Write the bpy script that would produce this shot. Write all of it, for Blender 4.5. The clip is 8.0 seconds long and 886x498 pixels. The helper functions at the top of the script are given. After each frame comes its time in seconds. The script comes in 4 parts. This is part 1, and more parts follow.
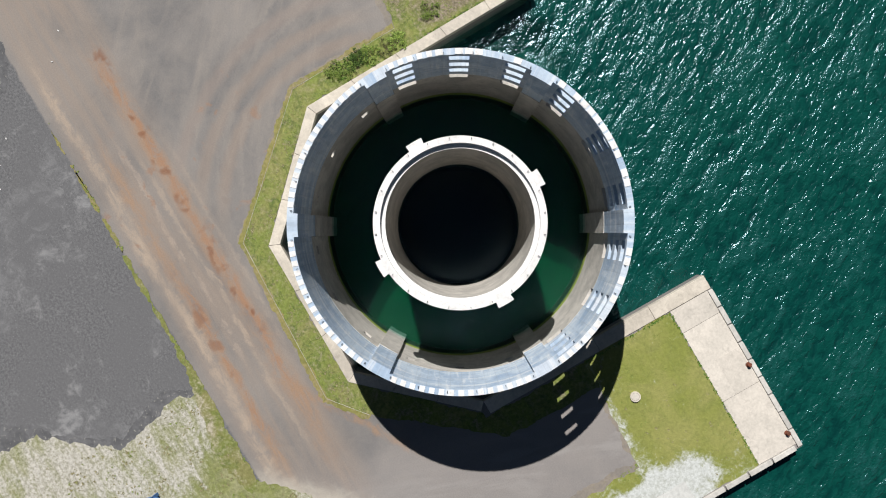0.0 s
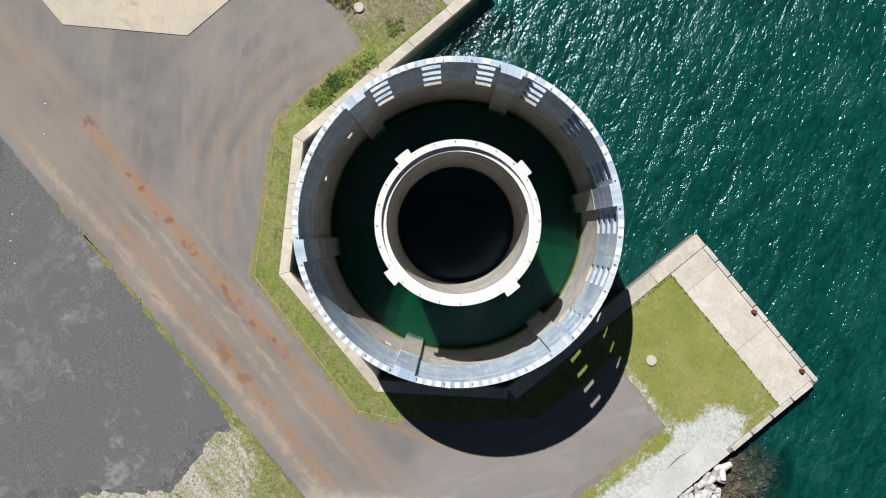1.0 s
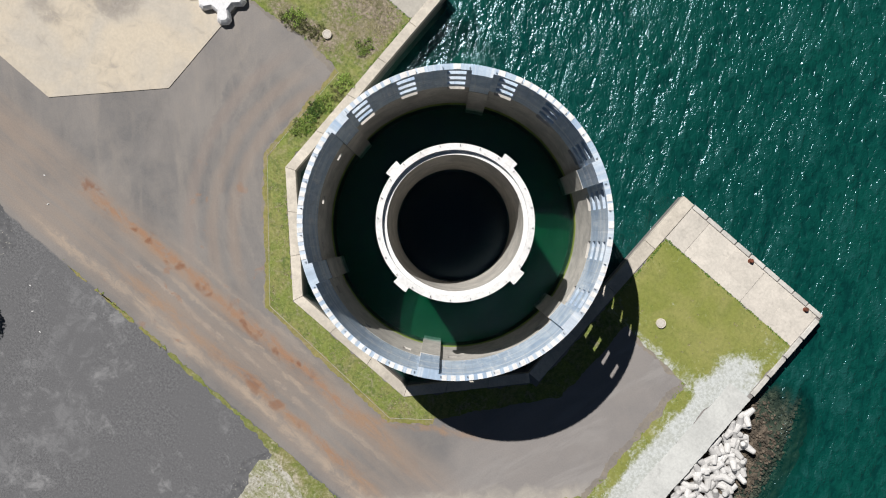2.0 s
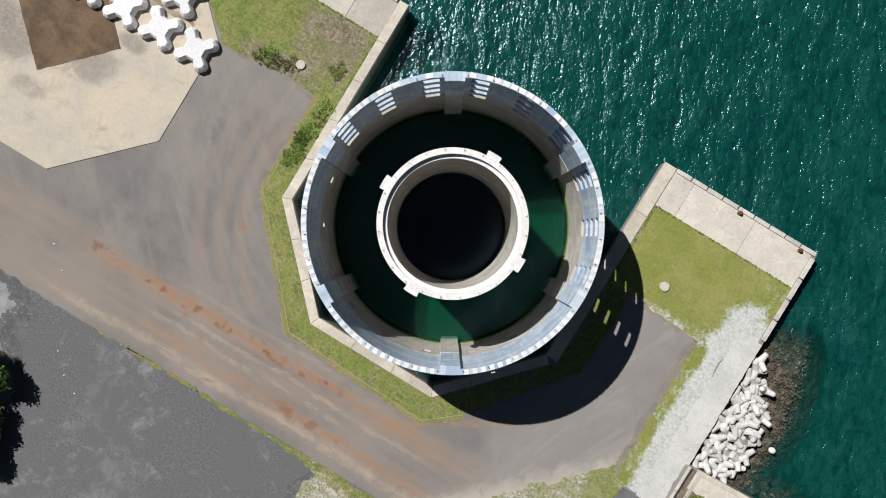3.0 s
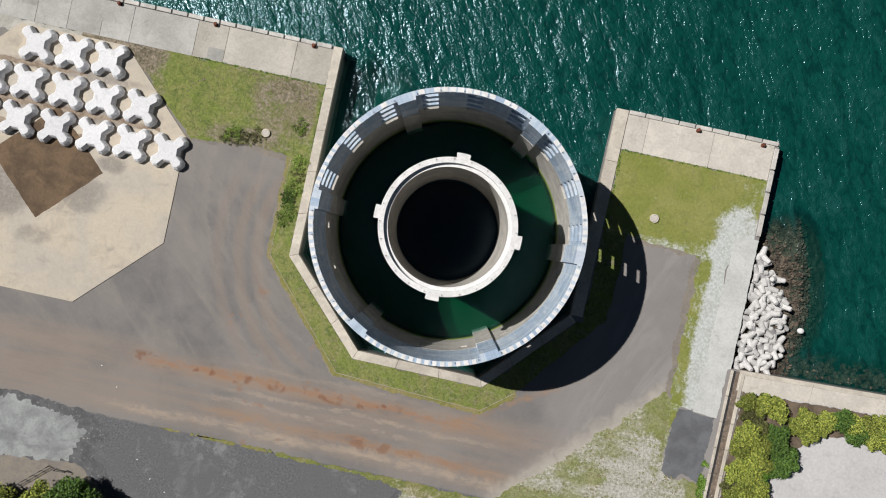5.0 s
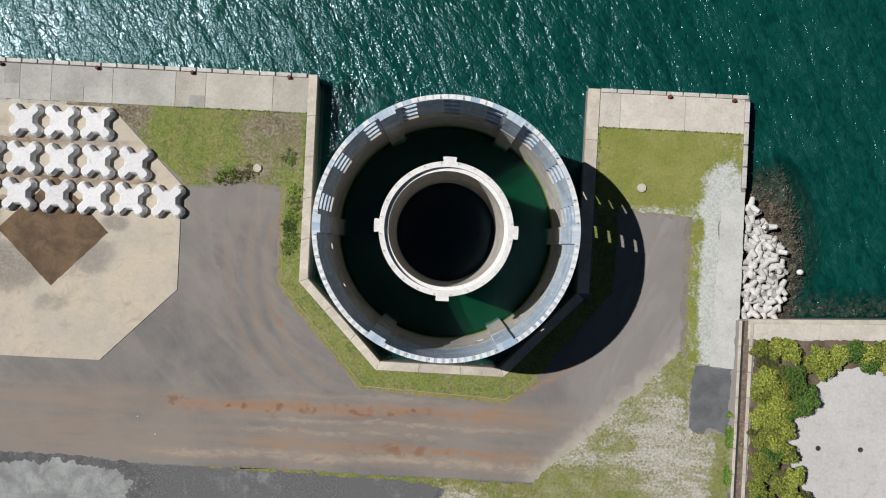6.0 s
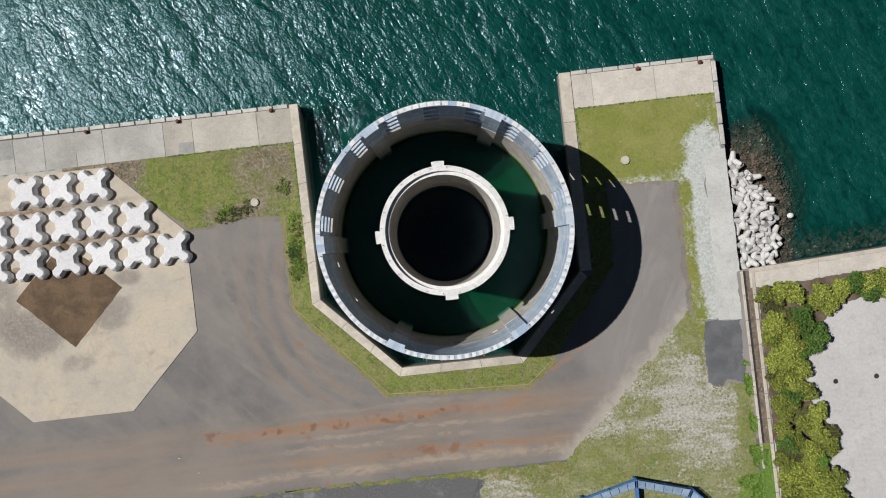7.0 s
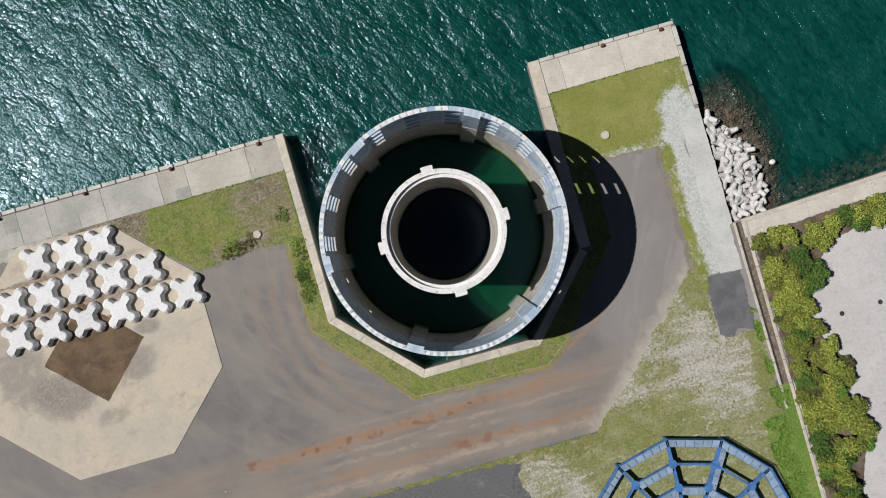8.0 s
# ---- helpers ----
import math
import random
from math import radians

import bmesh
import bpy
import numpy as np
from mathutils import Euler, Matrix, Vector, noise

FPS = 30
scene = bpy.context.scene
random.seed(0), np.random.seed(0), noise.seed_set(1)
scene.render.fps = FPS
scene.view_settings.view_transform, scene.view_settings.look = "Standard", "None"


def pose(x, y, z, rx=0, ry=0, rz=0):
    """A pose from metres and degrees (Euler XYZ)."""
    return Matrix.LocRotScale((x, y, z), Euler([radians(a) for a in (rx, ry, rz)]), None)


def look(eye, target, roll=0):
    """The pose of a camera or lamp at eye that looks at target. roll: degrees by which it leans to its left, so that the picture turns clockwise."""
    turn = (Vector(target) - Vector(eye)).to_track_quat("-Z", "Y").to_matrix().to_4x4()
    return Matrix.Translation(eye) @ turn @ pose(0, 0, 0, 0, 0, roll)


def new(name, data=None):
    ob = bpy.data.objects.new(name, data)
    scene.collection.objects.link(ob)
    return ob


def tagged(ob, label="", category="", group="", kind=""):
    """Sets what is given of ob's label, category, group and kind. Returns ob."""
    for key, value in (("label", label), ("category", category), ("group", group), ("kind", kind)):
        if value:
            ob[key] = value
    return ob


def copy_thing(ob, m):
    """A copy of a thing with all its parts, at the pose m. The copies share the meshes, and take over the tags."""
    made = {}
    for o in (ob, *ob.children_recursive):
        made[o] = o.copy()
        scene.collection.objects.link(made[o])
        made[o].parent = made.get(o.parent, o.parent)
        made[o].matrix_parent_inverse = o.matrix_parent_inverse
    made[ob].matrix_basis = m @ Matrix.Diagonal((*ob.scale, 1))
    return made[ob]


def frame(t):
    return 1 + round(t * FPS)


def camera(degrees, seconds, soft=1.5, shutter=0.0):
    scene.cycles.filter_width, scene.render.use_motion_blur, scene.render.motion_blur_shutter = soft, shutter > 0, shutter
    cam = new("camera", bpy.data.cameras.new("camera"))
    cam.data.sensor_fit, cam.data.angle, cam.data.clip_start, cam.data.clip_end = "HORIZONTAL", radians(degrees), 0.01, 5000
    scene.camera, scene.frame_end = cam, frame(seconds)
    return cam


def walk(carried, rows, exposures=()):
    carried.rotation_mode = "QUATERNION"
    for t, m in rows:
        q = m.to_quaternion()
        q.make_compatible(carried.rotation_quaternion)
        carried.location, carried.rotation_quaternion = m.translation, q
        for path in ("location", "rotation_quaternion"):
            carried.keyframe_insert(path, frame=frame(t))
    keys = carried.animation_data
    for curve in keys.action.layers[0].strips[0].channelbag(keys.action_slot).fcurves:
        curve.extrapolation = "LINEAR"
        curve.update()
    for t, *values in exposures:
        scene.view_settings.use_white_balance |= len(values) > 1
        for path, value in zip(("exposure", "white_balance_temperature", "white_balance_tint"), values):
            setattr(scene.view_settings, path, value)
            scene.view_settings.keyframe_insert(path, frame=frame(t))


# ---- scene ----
cam = camera(66.0, 8.0, soft=1.1)
PATH = [
    (0.0, pose(0.224, -1.100, 86.284, -1.544, 0.739, 59.594)),
    (0.5, pose(0.180, -1.264, 87.935, -1.473, 0.583, 54.882)),
    (1.0, pose(0.146, -1.411, 89.594, -1.388, 0.453, 50.164)),
    (1.5, pose(0.120, -1.542, 91.260, -1.290, 0.348, 45.440)),
    (2.0, pose(0.099, -1.657, 92.934, -1.183, 0.264, 40.711)),
    (2.5, pose(0.082, -1.759, 94.612, -1.068, 0.200, 35.980)),
    (3.0, pose(0.067, -1.847, 96.295, -0.950, 0.153, 31.245)),
    (3.5, pose(0.050, -1.924, 97.982, -0.829, 0.121, 26.510)),
    (4.0, pose(0.030, -1.989, 99.671, -0.710, 0.102, 21.774)),
    (4.5, pose(0.005, -2.046, 101.361, -0.595, 0.094, 17.039)),
    (5.0, pose(-0.029, -2.093, 103.052, -0.487, 0.095, 12.305)),
    (5.5, pose(-0.072, -2.133, 104.742, -0.387, 0.102, 7.574)),
    (6.0, pose(-0.127, -2.167, 106.431, -0.300, 0.113, 2.847)),
    (6.5, pose(-0.196, -2.195, 108.116, -0.227, 0.126, -1.875)),
    (7.0, pose(-0.283, -2.220, 109.799, -0.172, 0.139, -6.592)),
    (7.5, pose(-0.388, -2.241, 111.476, -0.137, 0.150, -11.301)),
    (8.0, pose(-0.514, -2.260, 113.148, -0.125, 0.156, -16.003)),]
walk(cam, PATH, [(0, 0.27), (2, 0.2), (4, 0.06), (6, -0.08), (8, -0.14)])

# ---- daylight: clear sky, sun in the west-north-west ----
SUN = Vector((-13.75, 4.05, 17.35)).normalized()
world = bpy.data.worlds.new("sky")
scene.world = world
world.use_nodes = True
wn = world.node_tree
sky = wn.nodes.new("ShaderNodeTexSky")
sky.sky_type = "NISHITA"
sky.sun_disc = False
sky.ozone_density, sky.dust_density = 2.5, 0.4
sky.sun_elevation = math.asin(SUN.z)
sky.sun_rotation = math.atan2(SUN.x, SUN.y) % (2 * math.pi)
wn.nodes["Background"].inputs["Strength"].default_value = 0.017
wn.links.new(sky.outputs[0], wn.nodes["Background"].inputs["Color"])
sun_data = bpy.data.lights.new("sun", "SUN")
sun_data.energy, sun_data.angle, sun_data.color = 5.0, radians(0.5), (1.0, 0.97, 0.94)
sun = new("sun", sun_data)
sun.matrix_world = look(SUN * 200, (0, 0, 0))


# ---- materials ----
class Nodes:
    """Short hand for building one node material."""

    def __init__(self, name, roughness=0.85, metallic=0.0):
        self.mat = bpy.data.materials.new(name)
        self.mat.use_nodes = True
        self.tree = self.mat.node_tree
        self.bsdf = self.tree.nodes["Principled BSDF"]
        self.bsdf.inputs["Roughness"].default_value = roughness
        self.bsdf.inputs["Metallic"].default_value = metallic
        self.bsdf.inputs["Specular IOR Level"].default_value = 0.3
        geo = self.tree.nodes.new("ShaderNodeNewGeometry")
        self.place = geo.outputs["Position"]

    def put(self, socket, value):
        if isinstance(value, bpy.types.NodeSocket):
            self.tree.links.new(value, socket)
        elif isinstance(value, tuple) and len(value) == 3 and socket.type == "RGBA":
            socket.default_value = (*value, 1)
        else:
            socket.default_value = value

    def math(self, op, a, b=0.0, c=0.0):
        n = self.tree.nodes.new("ShaderNodeMath")
        n.operation = op
        for s, v in zip(n.inputs, (a, b, c)):
            self.put(s, v)
        return n.outputs[0]

    def xyz(self, where=None):
        n = self.tree.nodes.new("ShaderNodeSeparateXYZ")
        self.put(n.inputs[0], where or self.place)
        return n.outputs

    def stretch(self, scale, turn=0.0, where=None):
        n = self.tree.nodes.new("ShaderNodeMapping")
        self.put(n.inputs["Vector"], where or self.place)
        n.vector_type = "TEXTURE"
        n.inputs["Rotation"].default_value = (0, 0, radians(turn))
        n.inputs["Scale"].default_value = [1 / k for k in scale]
        return n.outputs[0]

    def noise(self, scale, detail=4.0, rough=0.6, where=None, warp=0.0):
        n = self.tree.nodes.new("ShaderNodeTexNoise")
        self.put(n.inputs["Vector"], where or self.place)
        n.inputs["Scale"].default_value, n.inputs["Detail"].default_value = scale, detail
        n.inputs["Roughness"].default_value, n.inputs["Distortion"].default_value = rough, warp
        return n.outputs[0]

    def step(self, value, low, high, a=0.0, b=1.0):
        n = self.tree.nodes.new("ShaderNodeMapRange")
        n.interpolation_type = "SMOOTHSTEP"
        for s, v in zip(n.inputs, (value, low, high, a, b)):
            self.put(s, v)
        return n.outputs[0]

    def mix(self, factor, a, b, kind="MIX"):
        n = self.tree.nodes.new("ShaderNodeMix")
        n.data_type, n.blend_type = "RGBA", kind
        self.put(n.inputs[0], factor)
        self.put(n.inputs[6], a)
        self.put(n.inputs[7], b)
        return n.outputs[2]

    def random(self):
        return self.tree.nodes.new("ShaderNodeObjectInfo").outputs["Random"]

    def island(self):
        return self.tree.nodes.new("ShaderNodeNewGeometry").outputs["Random Per Island"]

    def done(self, colour, bump=None, depth=0.02, strength=0.6):
        self.put(self.bsdf.inputs["Base Color"], colour)
        if bump is not None:
            n = self.tree.nodes.new("ShaderNodeBump")
            n.inputs["Strength"].default_value, n.inputs["Distance"].default_value = strength, depth
            self.put(n.inputs["Height"], bump)
            self.tree.links.new(n.outputs[0], self.bsdf.inputs["Normal"])
        return self.mat


def surface(name, light, dark, big=0.25, fine=4.0, roughness=0.85, metallic=0.0, vary=0.0, depth=0.012, speck=None):
    """A weathered surface: two tones in large stains, fine grain, and a shade for each piece."""
    m = Nodes(name, roughness, metallic)
    stains = m.step(m.noise(big, 6.0, 0.65, warp=0.4), 0.35, 0.65)
    colour = m.mix(stains, dark, light)
    grain = m.noise(fine, 5.0, 0.7)
    tone = m.step(grain, 0.2, 0.8, 0.88, 1.1)
    colour = m.mix(1.0, colour, tone, "MULTIPLY")
    blot = m.step(m.noise(big * 4.5, 5.0, 0.7, warp=0.8), 0.5, 0.75, 1.0, 0.8)
    colour = m.mix(1.0, colour, blot, "MULTIPLY")
    if vary:
        shade = m.step(m.random(), 0.0, 1.0, 1.0 - vary, 1.0 + vary)
        colour = m.mix(1.0, colour, shade, "MULTIPLY")
    if speck:
        colour = m.mix(m.step(m.noise(fine * 0.7, 3.0, 0.8), 0.58, 0.72), colour, speck)
    return m.done(colour, grain, depth)


def asphalt_material():
    """Grey worn asphalt with rusty wheel tracks, pale scuffs and a darker yard to the south."""
    m = Nodes("worn_asphalt", 0.9)
    x, y, z = m.xyz()
    grain = m.noise(6.0, 5.0, 0.75)
    cloud = m.noise(0.06, 6.0, 0.6, warp=0.6)
    mid = m.noise(0.45, 6.0, 0.7, warp=0.7)
    streak = m.noise(0.5, 6.0, 0.65, where=m.stretch((0.09, 1.0, 1.0)), warp=0.3)
    colour = m.mix(m.step(cloud, 0.34, 0.66), (0.142, 0.138, 0.137), (0.215, 0.2, 0.188))
    colour = m.mix(m.step(mid, 0.3, 0.72, 0.0, 0.35), colour, (0.25, 0.225, 0.2))
    # brown dust along the way the lorries take
    dust = m.math("MULTIPLY", m.step(y, -39.0, -36.0), m.step(y, -24.5, -28.5))
    colour = m.mix(m.math("MULTIPLY", dust, m.step(streak, 0.3, 0.68, 0.1, 0.8)), colour, (0.26, 0.21, 0.172))
    wob = m.math("ADD", y, m.math("MULTIPLY", m.math("SUBTRACT", m.noise(0.07, 3.0), 0.5), 2.2))
    broken = m.step(m.noise(0.5, 6.0, 0.7, where=m.stretch((0.22, 1.0, 1.0)), warp=0.5), 0.3, 0.58)
    smear = m.noise(0.8, 6.0, 0.7, where=m.stretch((0.35, 1.0, 1.0)), warp=0.9)
    tracks = (
        (-28.7, 0.0, 1.9, (0.29, 0.19, 0.125), 0.8, -45.0, -39.0, 27.0, 8.0),
        (-28.5, 0.0, 0.75, (0.285, 0.15, 0.085), 0.6, -44.0, -39.0, 12.0, 2.0),
        (-25.6, 0.62, 1.0, (0.29, 0.185, 0.115), 0.75, 3.0, 9.0, 26.0, 19.0),
        (-34.7, -0.01, 1.3, (0.30, 0.195, 0.125), 0.75, -34.0, -27.0, 20.0, 14.0),
        (-34.4, 0.0, 0.6, (0.27, 0.145, 0.085), 0.5, -14.0, -8.0, 16.0, 6.0),
        (-36.2, 0.0, 1.1, (0.36, 0.29, 0.225), 0.85, -50.0, -38.0, 18.0, 14.0),
        (-30.6, 0.0, 0.5, (0.35, 0.285, 0.225), 0.65, -38.0, -20.0, 20.0, 8.0),
        (-32.3, 0.0, 0.35, (0.34, 0.28, 0.23), 0.6, -35.0, -25.0, 10.0, -4.0),
        (-26.6, 0.0, 0.5, (0.33, 0.275, 0.225), 0.5, -30.0, -22.0, 6.0, -4.0),
    )
    for centre, slope, wide, tint, power, x0, x1, x2, x3 in tracks:
        line = m.math("SUBTRACT", wob, m.math("MULTIPLY_ADD", m.math("SUBTRACT", x, 12.0 if slope > 0.1 else 0.0), slope, centre))
        band = m.step(m.math("ADD", m.math("ABSOLUTE", line), m.math("MULTIPLY_ADD", mid, 2.6, -1.3)), wide, wide * 0.1)
        reach = m.math("MULTIPLY", m.step(x, x0, x1), m.step(x, x2, x3))
        f = m.math("MULTIPLY", m.math("MULTIPLY", band, m.math("MULTIPLY_ADD", broken, 0.65, 0.35)), m.math("MULTIPLY", reach, power))
        colour = m.mix(m.math("MULTIPLY", f, m.step(smear, 0.34, 0.58, 0.15, 1.0)), colour, tint)
    # rust blotches in the main track and the southern one
    for line_y, x0, x1, x2, x3, power in ((28.6, -46.0, -40.0, 2.0, -4.0, 0.8), (34.5, -14.0, -10.0, 6.0, 0.0, 0.5)):
        blot = m.math("MULTIPLY", m.step(m.math("ABSOLUTE", m.math("ADD", y, line_y)), 1.3, 0.4), m.step(m.noise(0.42, 2.5, 0.5, warp=0.3), 0.54, 0.66))
        blot = m.math("MULTIPLY", blot, m.math("MULTIPLY", m.step(x, x0, x1), m.step(x, x2, x3)))
        colour = m.mix(m.math("MULTIPLY", blot, power), colour, (0.185, 0.085, 0.048))
    # brown dust in two wheel lines that swing round the slip
    for px, py, rad, tint, power in ((-6.0, -6.0, 21.6, (0.245, 0.195, 0.16), 0.6), (-6.0, -6.0, 24.4, (0.25, 0.2, 0.165), 0.55), (-6.0, -6.0, 27.6, (0.235, 0.19, 0.165), 0.5)):
        ring = m.math("SQRT", m.math("ADD", m.math("POWER", m.math("SUBTRACT", x, px), 2.0), m.math("POWER", m.math("SUBTRACT", y, py), 2.0)))
        off_ring = m.math("ADD", m.math("ABSOLUTE", m.math("SUBTRACT", ring, rad)), m.math("MULTIPLY_ADD", mid, 2.0, -1.0))
        west = m.math("MULTIPLY", m.step(x, -12.0, -20.0), m.math("MULTIPLY", m.step(y, 6.0, -2.0), m.step(y, -29.0, -24.0)))
        colour = m.mix(m.math("MULTIPLY", m.math("MULTIPLY", m.step(off_ring, 1.3, 0.2), power), west), colour, tint)
    # rust spots where drips fell in the western yard
    spot = m.math("MULTIPLY", m.step(m.noise(0.42, 4.0, 0.55, warp=0.4), 0.6, 0.7), m.math("MULTIPLY", m.step(x, -34.0, -29.0), m.math("MULTIPLY", m.step(x, -12.0, -17.0), m.step(y, -9.0, -14.0))))
    colour = m.mix(m.math("MULTIPLY", spot, 0.6), colour, (0.25, 0.15, 0.1))
    # curved tyre marks on the western yard
    d = m.math("SQRT", m.math("ADD", m.math("POWER", m.math("ADD", x, 8.0), 2.0), m.math("POWER", m.math("ADD", y, -2.0), 2.0)))
    comb = m.tree.nodes.new("ShaderNodeCombineXYZ")
    m.put(comb.inputs[0], m.math("MULTIPLY_ADD", mid, 1.1, m.math("MULTIPLY", d, 0.4)))
    m.put(comb.inputs[1], m.math("MULTIPLY", x, 0.05))
    arcs = m.noise(1.3, 4.0, 0.6, where=comb.outputs[0])
    ringed = m.math("MULTIPLY", m.step(d, 17.0, 23.0), m.step(d, 36.0, 27.0))
    colour = m.mix(m.math("MULTIPLY", m.math("MULTIPLY", ringed, m.step(arcs, 0.42, 0.66)), 0.36), colour, (0.28, 0.25, 0.22))
    slant = m.noise(0.4, 5.0, 0.6, where=m.stretch((0.16, 0.8, 1.0), -43.0), warp=1.2)
    zone = m.math("MULTIPLY", m.step(x, -14.0, -24.0), m.math("MULTIPLY", m.step(y, -29.0, -25.0), m.step(y, 6.0, -2.0)))
    colour = m.mix(m.math("MULTIPLY", zone, m.step(slant, 0.48, 0.7, 0.0, 0.3)), colour, (0.285, 0.25, 0.215))
    colour = m.mix(m.math("MULTIPLY", zone, m.step(slant, 0.46, 0.3, 0.0, 0.22)), colour, (0.12, 0.112, 0.108))
    # pale scuffs where lorries turn on the eastern side
    scuff = m.noise(0.4, 5.0, 0.6, where=m.stretch((1.0, 0.2, 1.0), -20.0), warp=0.6)
    colour = m.mix(m.math("MULTIPLY", m.step(x, 20.0, 30.0), m.step(scuff, 0.48, 0.66, 0.0, 0.6)), colour, (0.31, 0.3, 0.285))
    colour = m.mix(m.step(m.math("MULTIPLY_ADD", cloud, 10.0, x), 18.0, 32.0, 0.0, 0.5), colour, (0.265, 0.245, 0.235))
    # pale dust and grit washed off the weedy ground
    off = m.math("MULTIPLY_ADD", m.math("SUBTRACT", x, 17.6), -0.694, m.math("MULTIPLY", m.math("ADD", y, 36.2), 0.72))
    drift = m.step(m.math("ADD", off, m.math("MULTIPLY_ADD", mid, 5.0, m.math("MULTIPLY_ADD", grain, 1.6, -3.3))), 2.6, -0.6)
    drift = m.math("MULTIPLY", drift, m.math("MULTIPLY", m.step(x, 9.0, 18.0), m.step(x, 39.0, 36.0)))
    colour = m.mix(m.math("MULTIPLY", drift, 0.75), colour, (0.43, 0.395, 0.335))
    # the southern yard is a darker, chippier asphalt
    yard = m.step(m.math("MULTIPLY_ADD", m.noise(0.5, 4.0), 0.9, y), -37.9, -38.3)
    chip = m.noise(3.2, 6.0, 0.85)
    chips = m.mix(m.step(chip, 0.38, 0.62), (0.072, 0.073, 0.078), (0.165, 0.165, 0.168))
    chips = m.mix(m.step(m.noise(0.09, 4.0, 0.6, warp=0.8), 0.4, 0.62, 0.25, 0.9), chips, (0.118, 0.118, 0.122))
    chips = m.mix(m.math("MULTIPLY", m.step(m.math("MULTIPLY_ADD", mid, 0.35, m.math("MULTIPLY", m.noise(0.1, 5.0, 0.65, warp=0.8), 0.65)), 0.54, 0.66), 0.5), chips, (0.32, 0.32, 0.32))
    chips = m.mix(m.step(m.noise(4.5, 3.0, 0.7), 0.6, 0.7, 0.0, 0.45), chips, (0.3, 0.3, 0.305))
    wash = m.math("MULTIPLY_ADD", mid, 0.5, m.math("MULTIPLY", m.noise(0.045, 4.0, 0.6, warp=1.0), 0.5))
    chips = m.mix(m.step(wash, 0.5, 0.64, 0.0, 0.3), chips, (0.27, 0.272, 0.275))
    colour = m.mix(yard, colour, chips)
    tone = m.step(grain, 0.2, 0.8, 0.86, 1.14)
    return m.done(m.mix(1.0, colour, tone, "MULTIPLY"), grain, 0.015)


def grass_material(name, lush, dry, bare, cover=0.5):
    m = Nodes(name, 0.9)
    patch = m.noise(0.16, 6.0, 0.65, warp=0.5)
    fine = m.noise(2.2, 6.0, 0.75)
    colour = m.mix(m.step(patch, 0.35, 0.62), dry, lush)
    bald = m.math("MULTIPLY", m.step(m.noise(0.3, 6.0, 0.7, warp=0.8), cover, cover + 0.16), m.step(fine, 0.3, 0.6))
    colour = m.mix(bald, colour, bare)
    tone = m.step(fine, 0.25, 0.75, 0.6, 1.3)
    return m.done(m.mix(1.0, colour, tone, "MULTIPLY"), fine, 0.15, 0.9)


def meadow_material(name, lush, dry, bare, stone, blobs, patchy=0.16, grit=(0.76, 1.2), depth=0.08, rows=1.0, clumps=0.0, wear=0.16):
    """Grass that gives way to bare ground in the blobs (x, y, radius x, radius y, weight), with soft broken edges."""
    m = Nodes(name, 0.92)
    x, y, z = m.xyz()
    fine = m.noise(2.4, 6.0, 0.75)
    mid = m.noise(0.55, 6.0, 0.7, where=m.stretch((rows, 1.0, 1.0)), warp=0.7)
    large = m.noise(patchy, 5.0, 0.6, warp=0.5)
    grass = m.mix(m.step(large, 0.36, 0.62), dry, lush)
    soil = m.mix(m.step(m.math("MULTIPLY_ADD", fine, 0.5, m.math("MULTIPLY", mid, 0.5)), 0.38, 0.6), stone, bare)
    if clumps:
        tuft = m.step(m.noise(0.5, 7.0, 0.75, warp=0.9), 0.46, 0.64, 0.0, clumps)
        grass = m.mix(tuft, grass, (lush[0] * 0.45, lush[1] * 0.55, lush[2] * 0.6))
        pale = m.step(m.noise(0.5, 5.0, 0.65, warp=0.6), 0.54, 0.72, 0.0, clumps * 0.7)
        grass = m.mix(pale, grass, (dry[0] * 1.3, dry[1] * 1.3, dry[2] * 1.2))
    total = m.math("MULTIPLY", m.step(large, 0.5, 0.72), wear)
    for bx, by, rx, ry, weight in blobs:
        dx, dy = m.math("DIVIDE", m.math("SUBTRACT", x, bx), rx), m.math("DIVIDE", m.math("SUBTRACT", y, by), ry)
        d = m.math("SQRT", m.math("ADD", m.math("MULTIPLY", dx, dx), m.math("MULTIPLY", dy, dy)))
        total = m.math("ADD", total, m.step(d, 1.25, 0.5, 0.0, weight))
    worn = m.step(m.math("ADD", m.math("MULTIPLY_ADD", fine, 0.75, m.math("MULTIPLY_ADD", mid, 1.15, -0.45)), total), 0.46, 0.98)
    colour = m.mix(worn, grass, soil)
    tone = m.step(fine, 0.25, 0.75, *grit)
    return m.done(m.mix(1.0, colour, tone, "MULTIPLY"), fine, depth, 0.9)


def leaf_material(name, light, dark):
    m = Nodes(name, 0.6)
    colour = m.mix(m.island(), dark, light)
    shade = m.step(m.random(), 0.0, 1.0, 0.75, 1.25)
    colour = m.mix(1.0, colour, shade, "MULTIPLY")
    return m.done(colour)


